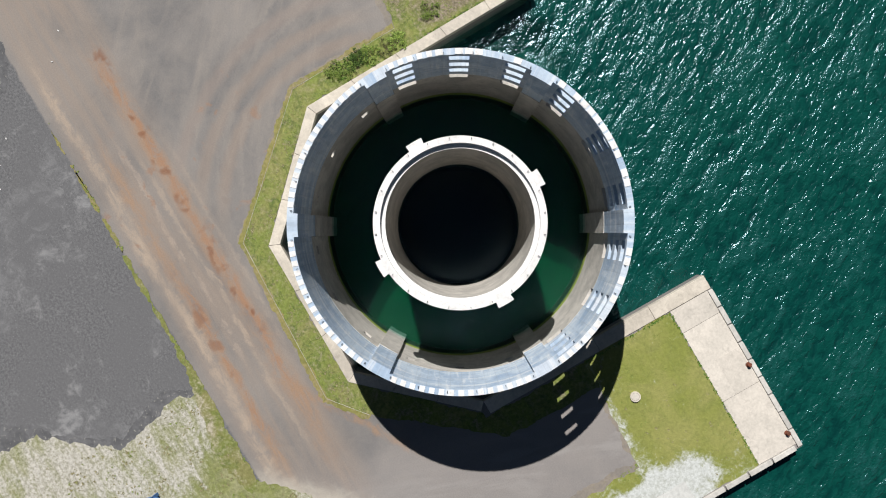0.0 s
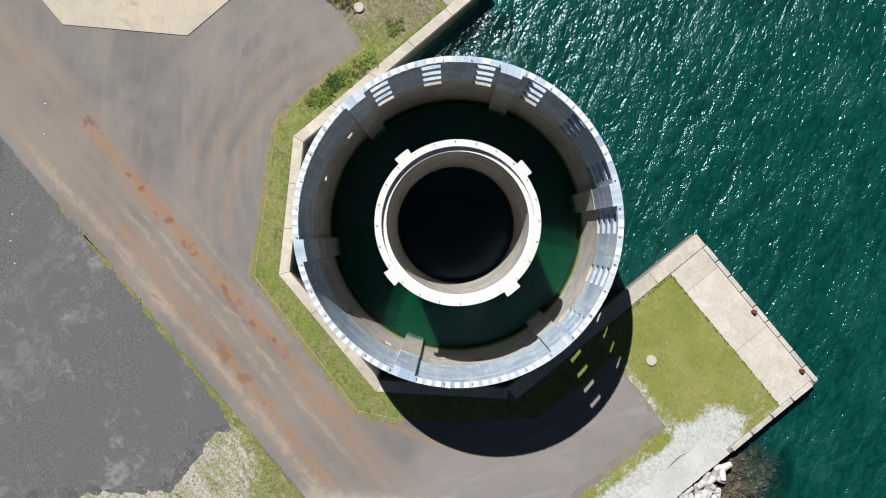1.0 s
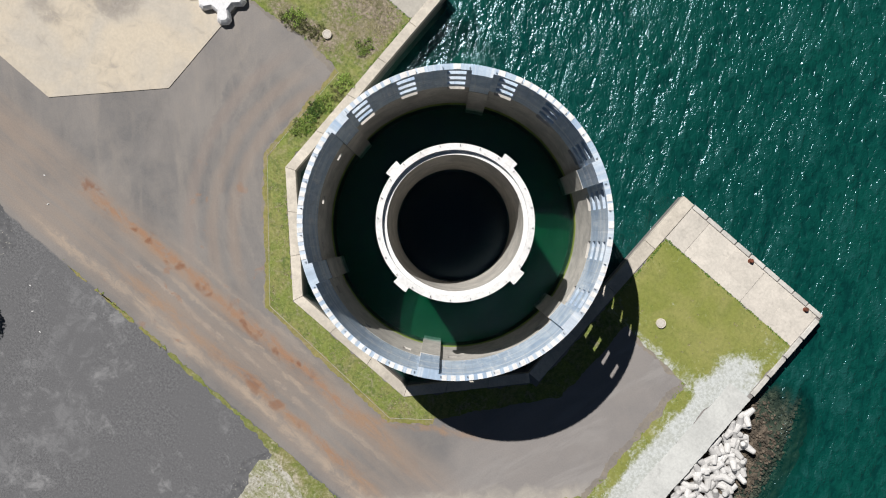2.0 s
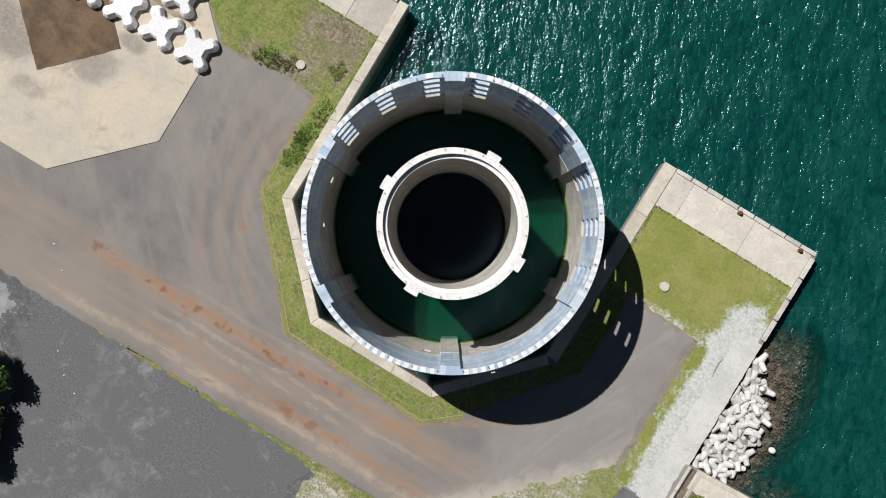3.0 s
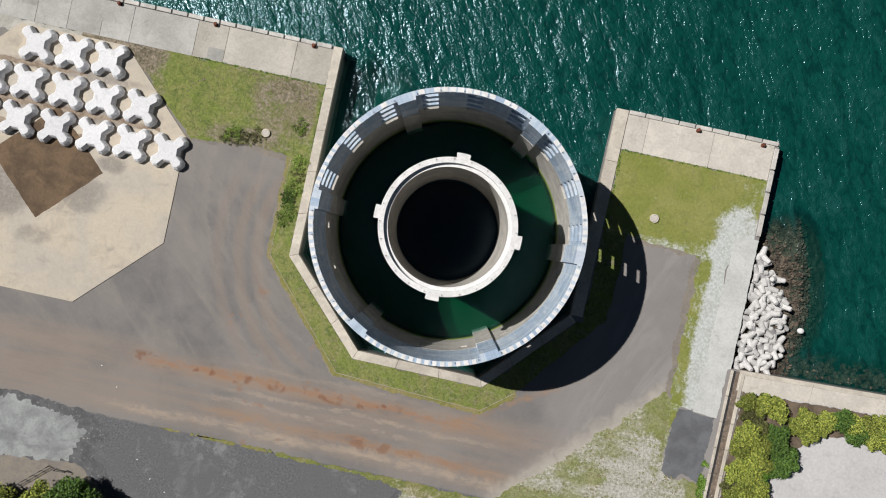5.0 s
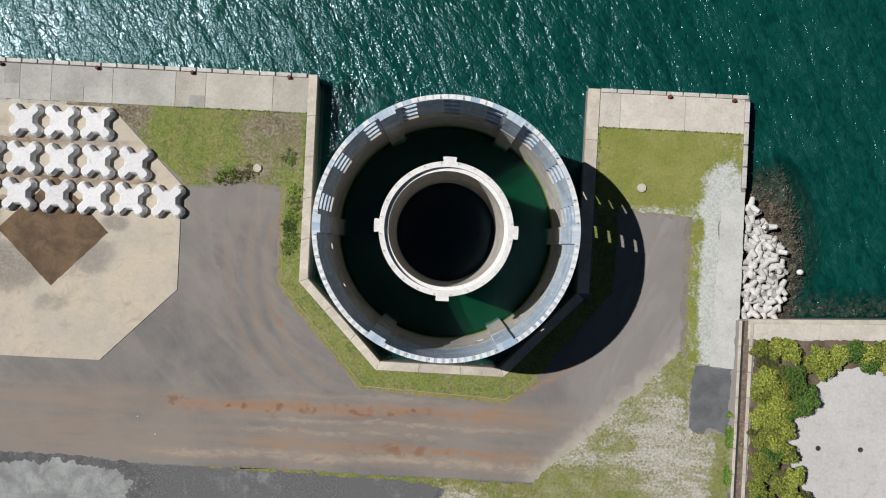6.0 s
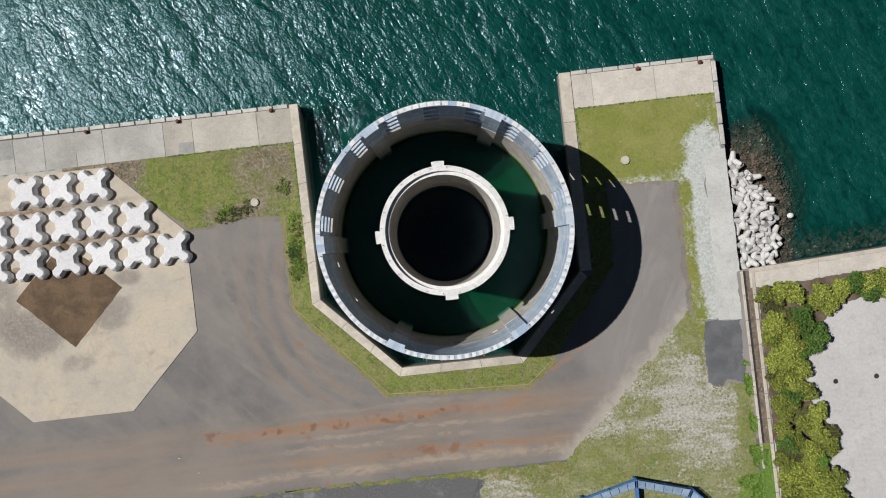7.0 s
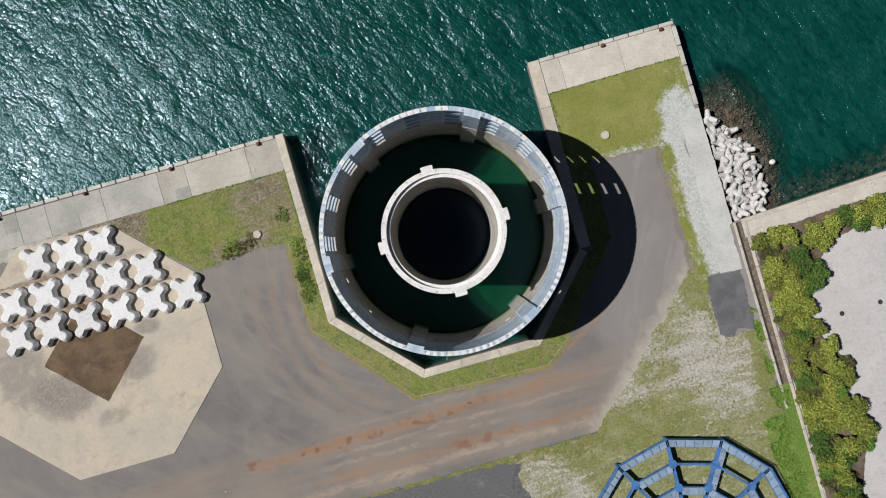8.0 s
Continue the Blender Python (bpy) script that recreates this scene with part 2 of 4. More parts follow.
def water_material(name, deep, calm_radius):
    """Green sea under a light breeze; the sheltered water of the slip and over the rubble is clear down to the murk."""
    m = Nodes(name, 0.2)
    # blue tint on the highlights stands in for reflected sky light
    m.bsdf.inputs["Specular Tint"].default_value = (0.62, 0.86, 1.0, 1)
    m.bsdf.inputs["IOR"].default_value = 1.36
    m.bsdf.inputs["Specular IOR Level"].default_value = 0.85
    x, y, z = m.xyz()
    swell = m.noise(0.36, 2.0, 0.5, where=m.stretch((1.0, 0.42, 1.0), 28.0), warp=0.7)
    chop = m.noise(1.3, 2.0, 0.55, where=m.stretch((1.0, 0.55, 1.0), 34.0), warp=0.6)
    ripple = m.noise(3.6, 2.0, 0.5)
    r = m.math("SQRT", m.math("ADD", m.math("MULTIPLY", x, x), m.math("MULTIPLY", y, y)))
    rough = m.step(r, calm_radius, calm_radius + 1.0, 0.5, 1.0)
    rough = m.math("MULTIPLY", rough, m.step(r, 7.0, 8.5, 0.2, 1.0))
    height = m.math("ADD", m.math("MULTIPLY", swell, 0.42), m.math("ADD", m.math("MULTIPLY", chop, 0.27), m.math("MULTIPLY", ripple, m.step(swell, 0.4, 0.62, 0.04, 0.13))))
    height = m.math("MULTIPLY", height, rough)
    tint = m.mix(m.step(m.noise(0.02, 3.0), 0.35, 0.65), deep, (deep[0] * 1.5, deep[1] * 1.2, deep[2] * 1.12))
    # lighter crests and darker troughs paint the wave light into the base colour
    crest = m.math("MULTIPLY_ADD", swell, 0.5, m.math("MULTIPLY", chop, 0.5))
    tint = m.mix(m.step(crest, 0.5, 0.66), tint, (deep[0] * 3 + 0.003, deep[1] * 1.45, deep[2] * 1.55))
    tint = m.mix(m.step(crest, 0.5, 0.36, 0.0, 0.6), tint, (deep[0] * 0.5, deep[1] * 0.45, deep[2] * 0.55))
    mat = m.done(tint, height, 1.0, 1.0)
    # clear surface, open to the murk below
    clear_gloss = m.tree.nodes.new("ShaderNodeBsdfPrincipled")
    for key in ("Roughness", "IOR", "Specular IOR Level", "Specular Tint"):
        clear_gloss.inputs[key].default_value = m.bsdf.inputs[key].default_value
    clear_gloss.inputs["Base Color"].default_value = (0, 0, 0, 1)
    m.tree.links.new(m.bsdf.inputs["Normal"].links[0].from_socket, clear_gloss.inputs["Normal"])
    glass = m.tree.nodes.new("ShaderNodeBsdfTransparent")
    # the same crest light and trough dark is put into the transparent tint
    m.put(glass.inputs[0], m.mix(m.step(crest, 0.36, 0.66), (0.66, 0.84, 0.80), (0.88, 0.99, 0.97)))
    both = m.tree.nodes.new("ShaderNodeAddShader")
    m.tree.links.new(clear_gloss.outputs[0], both.inputs[0])
    m.tree.links.new(glass.outputs[0], both.inputs[1])
    # sheltered parts: inside the caisson, the slip round it, and the rubble mound by the quay
    slip_west = m.math("MULTIPLY", m.step(m.math("MULTIPLY_ADD", swell, 4.0, x), -7.0, -12.0), m.math("MULTIPLY", m.step(x, -23.0, -22.0), m.step(m.math("MULTIPLY_ADD", swell, 6.0, y), 27.0, 23.0)))
    slip_south = m.math("MULTIPLY", m.step(y, -4.0, -7.0), m.math("MULTIPLY", m.step(x, 23.0, 22.0), m.step(x, -23.0, -22.0)))
    sheltered = m.math("MAXIMUM", m.step(r, calm_radius + 0.6, calm_radius + 0.3), m.math("MAXIMUM", slip_west, slip_south))
    dx, dy = m.math("SUBTRACT", x, 52.0), m.math("MULTIPLY", m.math("ADD", y, -1.0), 0.62)
    near = m.math("SQRT", m.math("ADD", m.math("MULTIPLY", dx, dx), m.math("MULTIPLY", dy, dy)))
    shore = m.math("SUBTRACT", m.math("SUBTRACT", y, m.math("MULTIPLY", x, 0.0435)), -13.4)
    edge = m.math("MULTIPLY", m.step(m.math("MULTIPLY_ADD", swell, 2.0, shore), 7.0, 3.0, 0.0, 0.6), m.step(x, 46.0, 50.0))
    clear = m.math("MAXIMUM", m.step(m.math("MULTIPLY_ADD", swell, 3.0, near), 10.5, 7.5, 0.0, 0.9), edge)
    share = m.tree.nodes.new("ShaderNodeMixShader")
    m.tree.links.new(m.math("MAXIMUM", sheltered, clear), share.inputs[0])
    m.tree.links.new(m.bsdf.outputs[0], share.inputs[1])
    m.tree.links.new(both.outputs[0], share.inputs[2])
    m.tree.links.new(share.outputs[0], m.tree.nodes["Material Output"].inputs[0])
    return mat


def murk_material(name, deep, sheltered, radius, cover):
    """Suspended green matter in the water: hides what lies below by the share cover; other algae inside the caisson."""
    m = Nodes(name, 1.0)
    m.bsdf.inputs["Specular IOR Level"].default_value = 0.0
    x, y, z = m.xyz()
    r = m.math("SQRT", m.math("ADD", m.math("MULTIPLY", x, x), m.math("MULTIPLY", y, y)))
    cloud = m.noise(0.02, 3.0)
    tint = m.mix(m.step(cloud, 0.35, 0.65), deep, (deep[0] * 1.5, deep[1] * 1.2, deep[2] * 1.12))
    tint = m.mix(m.step(m.noise(0.5, 4.0, 0.6), 0.35, 0.7, 0.0, 0.3), tint, (deep[0] * 2, deep[1] * 1.4, deep[2] * 1.3))
    tint = m.mix(m.step(r, radius, radius + 0.3), sheltered, tint)
    # almost black in the inner cylinder: the shaft's shade is put into the colour
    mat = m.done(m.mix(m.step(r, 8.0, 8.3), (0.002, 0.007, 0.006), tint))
    if cover < 1.0:
        glass = m.tree.nodes.new("ShaderNodeBsdfTransparent")
        glass.inputs[0].default_value = (0.75, 0.95, 0.9, 1)
        both = m.tree.nodes.new("ShaderNodeMixShader")
        both.inputs[0].default_value = cover
        m.tree.links.new(glass.outputs[0], both.inputs[1])
        m.tree.links.new(m.bsdf.outputs[0], both.inputs[2])
        m.tree.links.new(both.outputs[0], m.tree.nodes["Material Output"].inputs[0])
    return mat


def formed_wall():
    """Pale blue-grey concrete, streaked by rain, with faint lifts and joints of the formwork."""
    m = Nodes("formed_concrete", 0.55)
    x, y, z = m.xyz()
    around = m.math("MULTIPLY", m.math("ARCTAN2", y, x), 17.0)
    turn = m.math("MULTIPLY", around, 1 / 1.25)
    comb = m.tree.nodes.new("ShaderNodeCombineXYZ")
    m.put(comb.inputs[0], around)
    m.put(comb.inputs[1], z)
    flat = comb.outputs[0]
    joint = m.math("PINGPONG", turn, 0.5)
    lift = m.math("PINGPONG", m.math("MULTIPLY", z, 1 / 1.8), 0.5)
    streak = m.noise(1.6, 5.0, 0.65, where=m.stretch((1.0, 0.12, 1.0), where=flat), warp=0.3)
    bands = m.noise(1.0, 4.0, 0.6, where=m.stretch((0.04, 1.0, 1.0), where=flat), warp=0.2)
    stains = m.noise(0.3, 6.0, 0.65, where=flat, warp=0.6)
    colour = m.mix(m.step(stains, 0.35, 0.65), (0.29, 0.39, 0.52), (0.48, 0.565, 0.65))
    colour = m.mix(m.step(bands, 0.48, 0.66, 0.0, 0.6), colour, (0.68, 0.7, 0.71))
    colour = m.mix(m.step(streak, 0.52, 0.68, 0.0, 0.5), colour, (0.73, 0.74, 0.74))
    colour = m.mix(m.step(streak, 0.46, 0.32, 0.0, 0.45), colour, (0.31, 0.37, 0.43))
    grain = m.noise(2.5, 5.0, 0.7)
    colour = m.mix(1.0, colour, m.step(grain, 0.2, 0.8, 0.9, 1.1), "MULTIPLY")
    colour = m.mix(m.step(joint, 0.05, 0.02, 0.0, 0.22), colour, (0.27, 0.3, 0.34))
    colour = m.mix(m.step(lift, 0.03, 0.01, 0.0, 0.18), colour, (0.3, 0.33, 0.37))
    return m.done(colour, m.math("MULTIPLY_ADD", m.step(joint, 0.02, 0.07), 0.3, grain), 0.02)


ASPHALT = asphalt_material()
ASPHALT_PATCH = surface("new_asphalt", (0.15, 0.155, 0.165), (0.11, 0.113, 0.12), 0.3, 6.0, 0.9)
CONCRETE = surface("quay_concrete", (0.6, 0.555, 0.49), (0.51, 0.475, 0.42), 0.25, 3.0, 0.85, vary=0.06)
CONCRETE_GREY = surface("grey_concrete", (0.43, 0.42, 0.395), (0.34, 0.335, 0.31), 0.2, 3.0, 0.85, vary=0.12)
CONCRETE_WORN = surface("worn_concrete", (0.475, 0.445, 0.39), (0.385, 0.36, 0.315), 0.22, 3.0, 0.85, vary=0.08)
KERB = surface("kerb_concrete", (0.57, 0.55, 0.51), (0.44, 0.425, 0.395), 0.5, 3.0, 0.85, vary=0.1)
COPING = surface("coping_concrete", (0.58, 0.53, 0.45), (0.45, 0.41, 0.35), 0.35, 3.0, 0.85, vary=0.07)
PAD = meadow_material("pad_concrete", (0.52, 0.455, 0.36), (0.455, 0.415, 0.355), (0.315, 0.285, 0.25), (0.21, 0.185, 0.16), ((-67.5, -8.5, 5.5, 4.5, 0.46), (-55.0, -6.6, 4.5, 3.2, 0.36), (-51.5, -1.2, 2.4, 1.4, 0.4), (-61.0, -14.0, 3.0, 1.5, 0.25), (-60.0, 5.4, 14.0, 1.3, 0.5), (-60.0, 11.2, 12.0, 1.0, 0.35), (-74, -3, 5.0, 7.0, 0.34), (-49, -9, 5, 5, -0.1)), 0.1, (0.9, 1.08), 0.01, clumps=0.0)
PAD_DIRT = surface("pad_dirt", (0.33, 0.27, 0.21), (0.2, 0.15, 0.11), 0.6, 3.0, 0.95, speck=(0.4, 0.35, 0.28))
SAND = surface("brown_earth", (0.165, 0.112, 0.068), (0.095, 0.066, 0.043), 0.3, 3.0, 0.95)
WALL_LOW = surface("cast_concrete", (0.52, 0.495, 0.45), (0.38, 0.365, 0.335), 0.35, 2.0, 0.85)
WALL_UP = formed_wall()
WHITE = surface("white_concrete", (0.77, 0.765, 0.75), (0.67, 0.665, 0.65), 0.5, 3.0, 0.75)
BLOCK = surface("block_concrete", (0.74, 0.74, 0.745), (0.69, 0.69, 0.70), 0.2, 2.5, 0.8, vary=0.05)
TETRA = surface("armour_concrete", (0.585, 0.575, 0.56), (0.48, 0.47, 0.455), 0.4, 2.5, 0.85, vary=0.12)
ROCK = surface("dark_rubble", (0.15, 0.12, 0.09), (0.045, 0.039, 0.03), 0.9, 4.0, 0.9)
RUSTY = surface("rusty_iron", (0.18, 0.06, 0.035), (0.08, 0.035, 0.022), 2.0, 8.0, 0.8)
DARK_STEEL = surface("dark_steel", (0.05, 0.05, 0.055), (0.03, 0.03, 0.03), 2.0, 8.0, 0.6)
BLUE = surface("blue_paint", (0.075, 0.2, 0.46), (0.05, 0.135, 0.33), 0.8, 6.0, 0.5)
GRATE = surface("pale_grating", (0.27, 0.355, 0.46), (0.2, 0.28, 0.38), 1.0, 8.0, 0.6, vary=0.12)
GRASS_LUSH = grass_material("lush_grass", (0.13, 0.22, 0.04), (0.19, 0.25, 0.06), (0.24, 0.24, 0.1), 0.6)
PIER_LAWN = meadow_material("pier_lawn", (0.2, 0.222, 0.05), (0.255, 0.255, 0.08), (0.52, 0.54, 0.525), (0.42, 0.435, 0.4), ((42.8, 8.0, 4.0, 5.5, 0.6), (33.0, 12.0, 12.0, 8.0, -0.2), (37.5, 4.8, 4.5, 1.5, 0.2), (42.0, -7.0, 2.2, 16.0, 0.75), (30.5, 4.6, 5.0, 1.2, 0.25)), 0.13, (0.84, 1.13), clumps=0.3, wear=0.03)
SLIP_LAWN = meadow_material("slip_lawn", (0.17, 0.212, 0.046), (0.218, 0.222, 0.075), (0.27, 0.225, 0.17), (0.115, 0.1, 0.06), ((-51.5, 13.0, 6.5, 9.0, 0.5), (-58.0, 16.5, 10.0, 3.0, 0.7), (-43.5, 12.5, 7.0, 6.0, -0.35), (-28.0, 13.0, 5.5, 5.5, 0.3), (-33.0, 7.0, 6.5, 1.8, 0.34), (-27, 15.5, 4.0, 2.0, 0.2), (-24.2, 12.0, 1.2, 6.0, 0.2), (-24.0, 4.0, 1.3, 5.0, -0.1)), 0.22, (0.66, 1.28), clumps=0.85)
WEEDS = meadow_material("weedy_gravel", (0.19, 0.21, 0.065), (0.27, 0.27, 0.14), (0.45, 0.43, 0.385), (0.31, 0.3, 0.23), ((30, -26, 7, 5, 0.12), (27, -31.5, 14, 5, 0.3), (36, -24, 4, 7, 0.16), (38, -34, 6, 9, 0.32), (5, -51, 9, 13, 0.3), (-2, -66, 10, 12, 0.3), (27.5, -31.5, 4.0, 2.6, -0.3), (36.8, -20.5, 2.0, 3.5, -0.3), (38.2, -26.0, 1.0, 6.0, -0.25), (22, -39.5, 9, 3.6, -0.32), (13, -41.5, 4.0, 3.0, -0.2), (25, -57, 14, 8, 0.06), (44.8, -38, 1.6, 9, -0.3)), 0.3, (0.68, 1.26), 0.1, 0.26, clumps=0.4, wear=0.34)
YARD_GRASS = meadow_material("yard_grass", (0.155, 0.185, 0.045), (0.205, 0.195, 0.075), (0.40, 0.36, 0.28), (0.28, 0.25, 0.16), ((4.0, -41.0, 5.0, 2.0, 0.22), (24, -43, 6.0, 2.0, 0.2)), 0.25, clumps=0.5)
DRY_FRINGE = meadow_material("dry_fringe", (0.2, 0.2, 0.055), (0.26, 0.225, 0.085), (0.255, 0.205, 0.155), (0.2, 0.165, 0.12), ((-26, -2, 4, 12, 0.12), (0, -26, 14, 3, 0.05)), 0.3, clumps=0.4)
GRAVEL = surface("pale_gravel", (0.5, 0.48, 0.43), (0.36, 0.35, 0.31), 0.3, 2.5, 0.95, speck=(0.24, 0.24, 0.2))
PATH_TOP = surface("path_concrete", (0.56, 0.565, 0.54), (0.47, 0.475, 0.455), 0.15, 3.0, 0.85)
BED = surface("bed_earth", (0.17, 0.13, 0.095), (0.09, 0.07, 0.05), 0.5, 3.0, 0.95)
LITTER = surface("leaf_litter", (0.22, 0.17, 0.13), (0.12, 0.095, 0.075), 0.8, 4.0, 0.95, speck=(0.5, 0.46, 0.4))
FRINGE = surface("dusty_edge", (0.25, 0.218, 0.18), (0.19, 0.173, 0.157), 0.35, 4.0, 0.95, speck=(0.23, 0.22, 0.1))
CHIPPED = surface("chipped_edge", (0.13, 0.13, 0.135), (0.085, 0.086, 0.09), 0.5, 2.6, 0.95, speck=(0.36, 0.35, 0.31))
YARD_GRAVEL = surface("yard_gravel", (0.32, 0.335, 0.33), (0.2, 0.207, 0.207), 0.3, 2.5, 0.95, speck=(0.2, 0.2, 0.2))
PLAZA = surface("plaza_concrete", (0.52, 0.51, 0.505), (0.475, 0.465, 0.46), 0.12, 2.0, 0.85)
# near-black cover for the submerged walls, added to swallow bounced light
BOUNCE_ABSORBER = surface("dark_absorber", (0.035, 0.04, 0.02), (0.015, 0.018, 0.01), 0.8, 4.0, 0.9)
ALGAE = surface("algae", (0.28, 0.33, 0.07), (0.19, 0.24, 0.05), 0.8, 4.0, 0.6)
BARK = surface("bark", (0.16, 0.12, 0.085), (0.09, 0.07, 0.05), 2.0, 9.0, 0.9)
LEAF_OLIVE = leaf_material("olive_leaves", (0.36, 0.385, 0.07), (0.065, 0.105, 0.02))
LEAF_WEED = leaf_material("weed_leaves", (0.27, 0.36, 0.07), (0.12, 0.19, 0.04))
LEAF_LAWN = leaf_material("lawn_blades", (0.23, 0.28, 0.06), (0.14, 0.19, 0.04))
LEAF_LONG = leaf_material("long_grass_blades", (0.20, 0.33, 0.05), (0.11, 0.2, 0.03))
LEAF_STRAW = leaf_material("straw_blades", (0.23, 0.205, 0.105), (0.15, 0.135, 0.07))
LEAF_GREEN = leaf_material("green_leaves", (0.12, 0.205, 0.035), (0.03, 0.07, 0.015))
LEAF_BRIGHT = leaf_material("fresh_leaves", (0.16, 0.28, 0.035), (0.07, 0.15, 0.02))
LEAF_BROWN = leaf_material("dull_leaves", (0.15, 0.15, 0.05), (0.06, 0.07, 0.025))
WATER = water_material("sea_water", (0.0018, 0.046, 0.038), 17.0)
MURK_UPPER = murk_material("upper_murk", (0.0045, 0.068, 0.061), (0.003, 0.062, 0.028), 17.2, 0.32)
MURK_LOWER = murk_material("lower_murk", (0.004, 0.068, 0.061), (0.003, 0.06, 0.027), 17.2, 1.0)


# ---- small builders ----
def mesh_object(name, bm, material, smooth=False):
    me = bpy.data.meshes.new(name)
    bmesh.ops.recalc_face_normals(bm, faces=bm.faces)
    for f in bm.faces:
        f.smooth = smooth
    bm.to_mesh(me)
    bm.free()
    me.materials.append(material)
    return new(name, me)


def part(name, bm, material, parent=None, label="", smooth=False):
    ob = mesh_object(name, bm, material, smooth)
    ob.parent = parent
    return tagged(ob, label)


def empty(name, m=None):
    ob = new(name)
    ob.empty_display_size = 0.3
    if m is not None:
        ob.matrix_basis = m
    return ob


def prism(bm, pts, z0, z1):
    low = [bm.verts.new((x, y, z0)) for x, y in pts]
    high = [bm.verts.new((x, y, z1)) for x, y in pts]
    bm.faces.new(high)
    bm.faces.new(low[::-1])
    n = len(pts)
    for i in range(n):
        bm.faces.new((low[i], low[(i + 1) % n], high[(i + 1) % n], high[i]))
    return bm


def slab(pts, z0, z1):
    return prism(bmesh.new(), pts, z0, z1)


def block(x0, x1, y0, y1, z0, z1, bevel=0.0):
    bm = slab([(x0, y0), (x1, y0), (x1, y1), (x0, y1)], z0, z1)
    if bevel:
        bmesh.ops.bevel(bm, geom=bm.edges[:], offset=bevel, segments=1, affect="EDGES")
    return bm


def ragged(pts, step=0.8, wobble=0.35, seed=0.0):
    """The outline pts with points every step metres, pushed in and out unevenly."""
    out = []
    for (ax, ay), (bx, by) in zip(pts, pts[1:] + pts[:1]):
        n = max(1, int(math.hypot(bx - ax, by - ay) / step))
        nx, ny = (by - ay), -(bx - ax)
        size = math.hypot(nx, ny) or 1
        for i in range(n):
            x, y = ax + (bx - ax) * i / n, ay + (by - ay) * i / n
            k = noise.noise(Vector((x * 0.5, y * 0.5, seed))) + 0.7 * noise.noise(Vector((x * 2.1, y * 2.1, seed + 9)))
            out.append((x + nx / size * k * wobble, y + ny / size * k * wobble))
    return out


def patch(name, pts, z, material, label, category, wobble=0.35, seed=0.0, step=0.4):
    """A thin irregular layer on the ground."""
    line = ragged(pts, step, wobble, seed) if wobble else pts
    return tagged(mesh_object(name, slab(line, -0.05, z), material), label, category, kind="structure")


# ---- ground, sea and quays ----
SEA = -2.4
QY = 23.4
NOTCH = [(-21.2, QY), (-21.2, -8.4), (-9.3, -20.8), (9.6, -20.9), (21.0, -8.6), (21.2, QY)]
LAND = [(-900, 38), (-69.9, QY + 0.25)] + NOTCH + [(46.2, QY), (46.4, -11.4), (69.4, -10.4), (900, 27), (900, -900), (-900, -900)]
ground = tagged(mesh_object("ground", slab(LAND[::-1], -9.0, 0.0), ASPHALT), "worn grey asphalt harbour yard with rusty tyre tracks", "ground", kind="structure")


def sheet(name, z, material, label, category):
    bm = bmesh.new()
    bmesh.ops.create_grid(bm, x_segments=2, y_segments=2, size=1500, matrix=Matrix.Translation((0, 0, z)))
    return tagged(mesh_object(name, bm, material), label, category, kind="structure")


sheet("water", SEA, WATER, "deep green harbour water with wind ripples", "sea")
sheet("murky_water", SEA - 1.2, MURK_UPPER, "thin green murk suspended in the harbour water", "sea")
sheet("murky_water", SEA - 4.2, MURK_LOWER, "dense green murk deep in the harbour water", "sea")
sheet("seabed", -9.05, ROCK, "dark seabed under the green water", "seabed")


def offset_line(line, d):
    """The open line moved sideways by d (to its right)."""
    out = []
    for i, (x, y) in enumerate(line):
        ns = []
        for a, b in ((i - 1, i), (i, i + 1)):
            if 0 <= a and b < len(line):
                dx, dy = line[b][0] - line[a][0], line[b][1] - line[a][1]
                s = math.hypot(dx, dy)
                ns.append((dy / s, -dx / s))
        nx, ny = sum(n[0] for n in ns) / len(ns), sum(n[1] for n in ns) / len(ns)
        k = d / (nx * nx + ny * ny)
        out.append((x + nx * k, y + ny * k))
    return out


def strip(name, line, d0, d1, z0, z1, material, parent=None, joint=0.0):
    """One piece for every stretch of the line, between the offsets d0 and d1."""
    a, b = offset_line(line, d0), offset_line(line, d1)
    made = []
    for i in range(len(line) - 1):
        size = math.hypot(line[i + 1][0] - line[i][0], line[i + 1][1] - line[i][1])
        n = max(1, round(size / joint)) if joint else 1
        for k in range(n):
            g = 0.02 / size
            u, v = k / n + g, (k + 1) / n - g
            mixp = lambda p, q, w: (p[0] + (q[0] - p[0]) * w, p[1] + (q[1] - p[1]) * w)
            pts = [mixp(a[i], a[i + 1], u), mixp(a[i], a[i + 1], v), mixp(b[i], b[i + 1], v), mixp(b[i], b[i + 1], u)]
            bm = slab(pts, z0, z1)
            bmesh.ops.bevel(bm, geom=[e for e in bm.edges if all(w.co.z > z1 - 0.001 for w in e.verts)], offset=0.03, segments=1, affect="EDGES")
            made.append(part(name, bm, material, parent))
    return made


coping = tagged(empty("coping"), "pale concrete coping round the caisson slip", "coping", kind="structure")
strip("coping_piece", NOTCH[:5], 1.3, -0.05, -0.8, 0.14, COPING, coping, joint=6.5)
strip("coping_piece", NOTCH[4:], 1.75, -0.05, -0.8, 0.14, COPING, coping, joint=8.0)

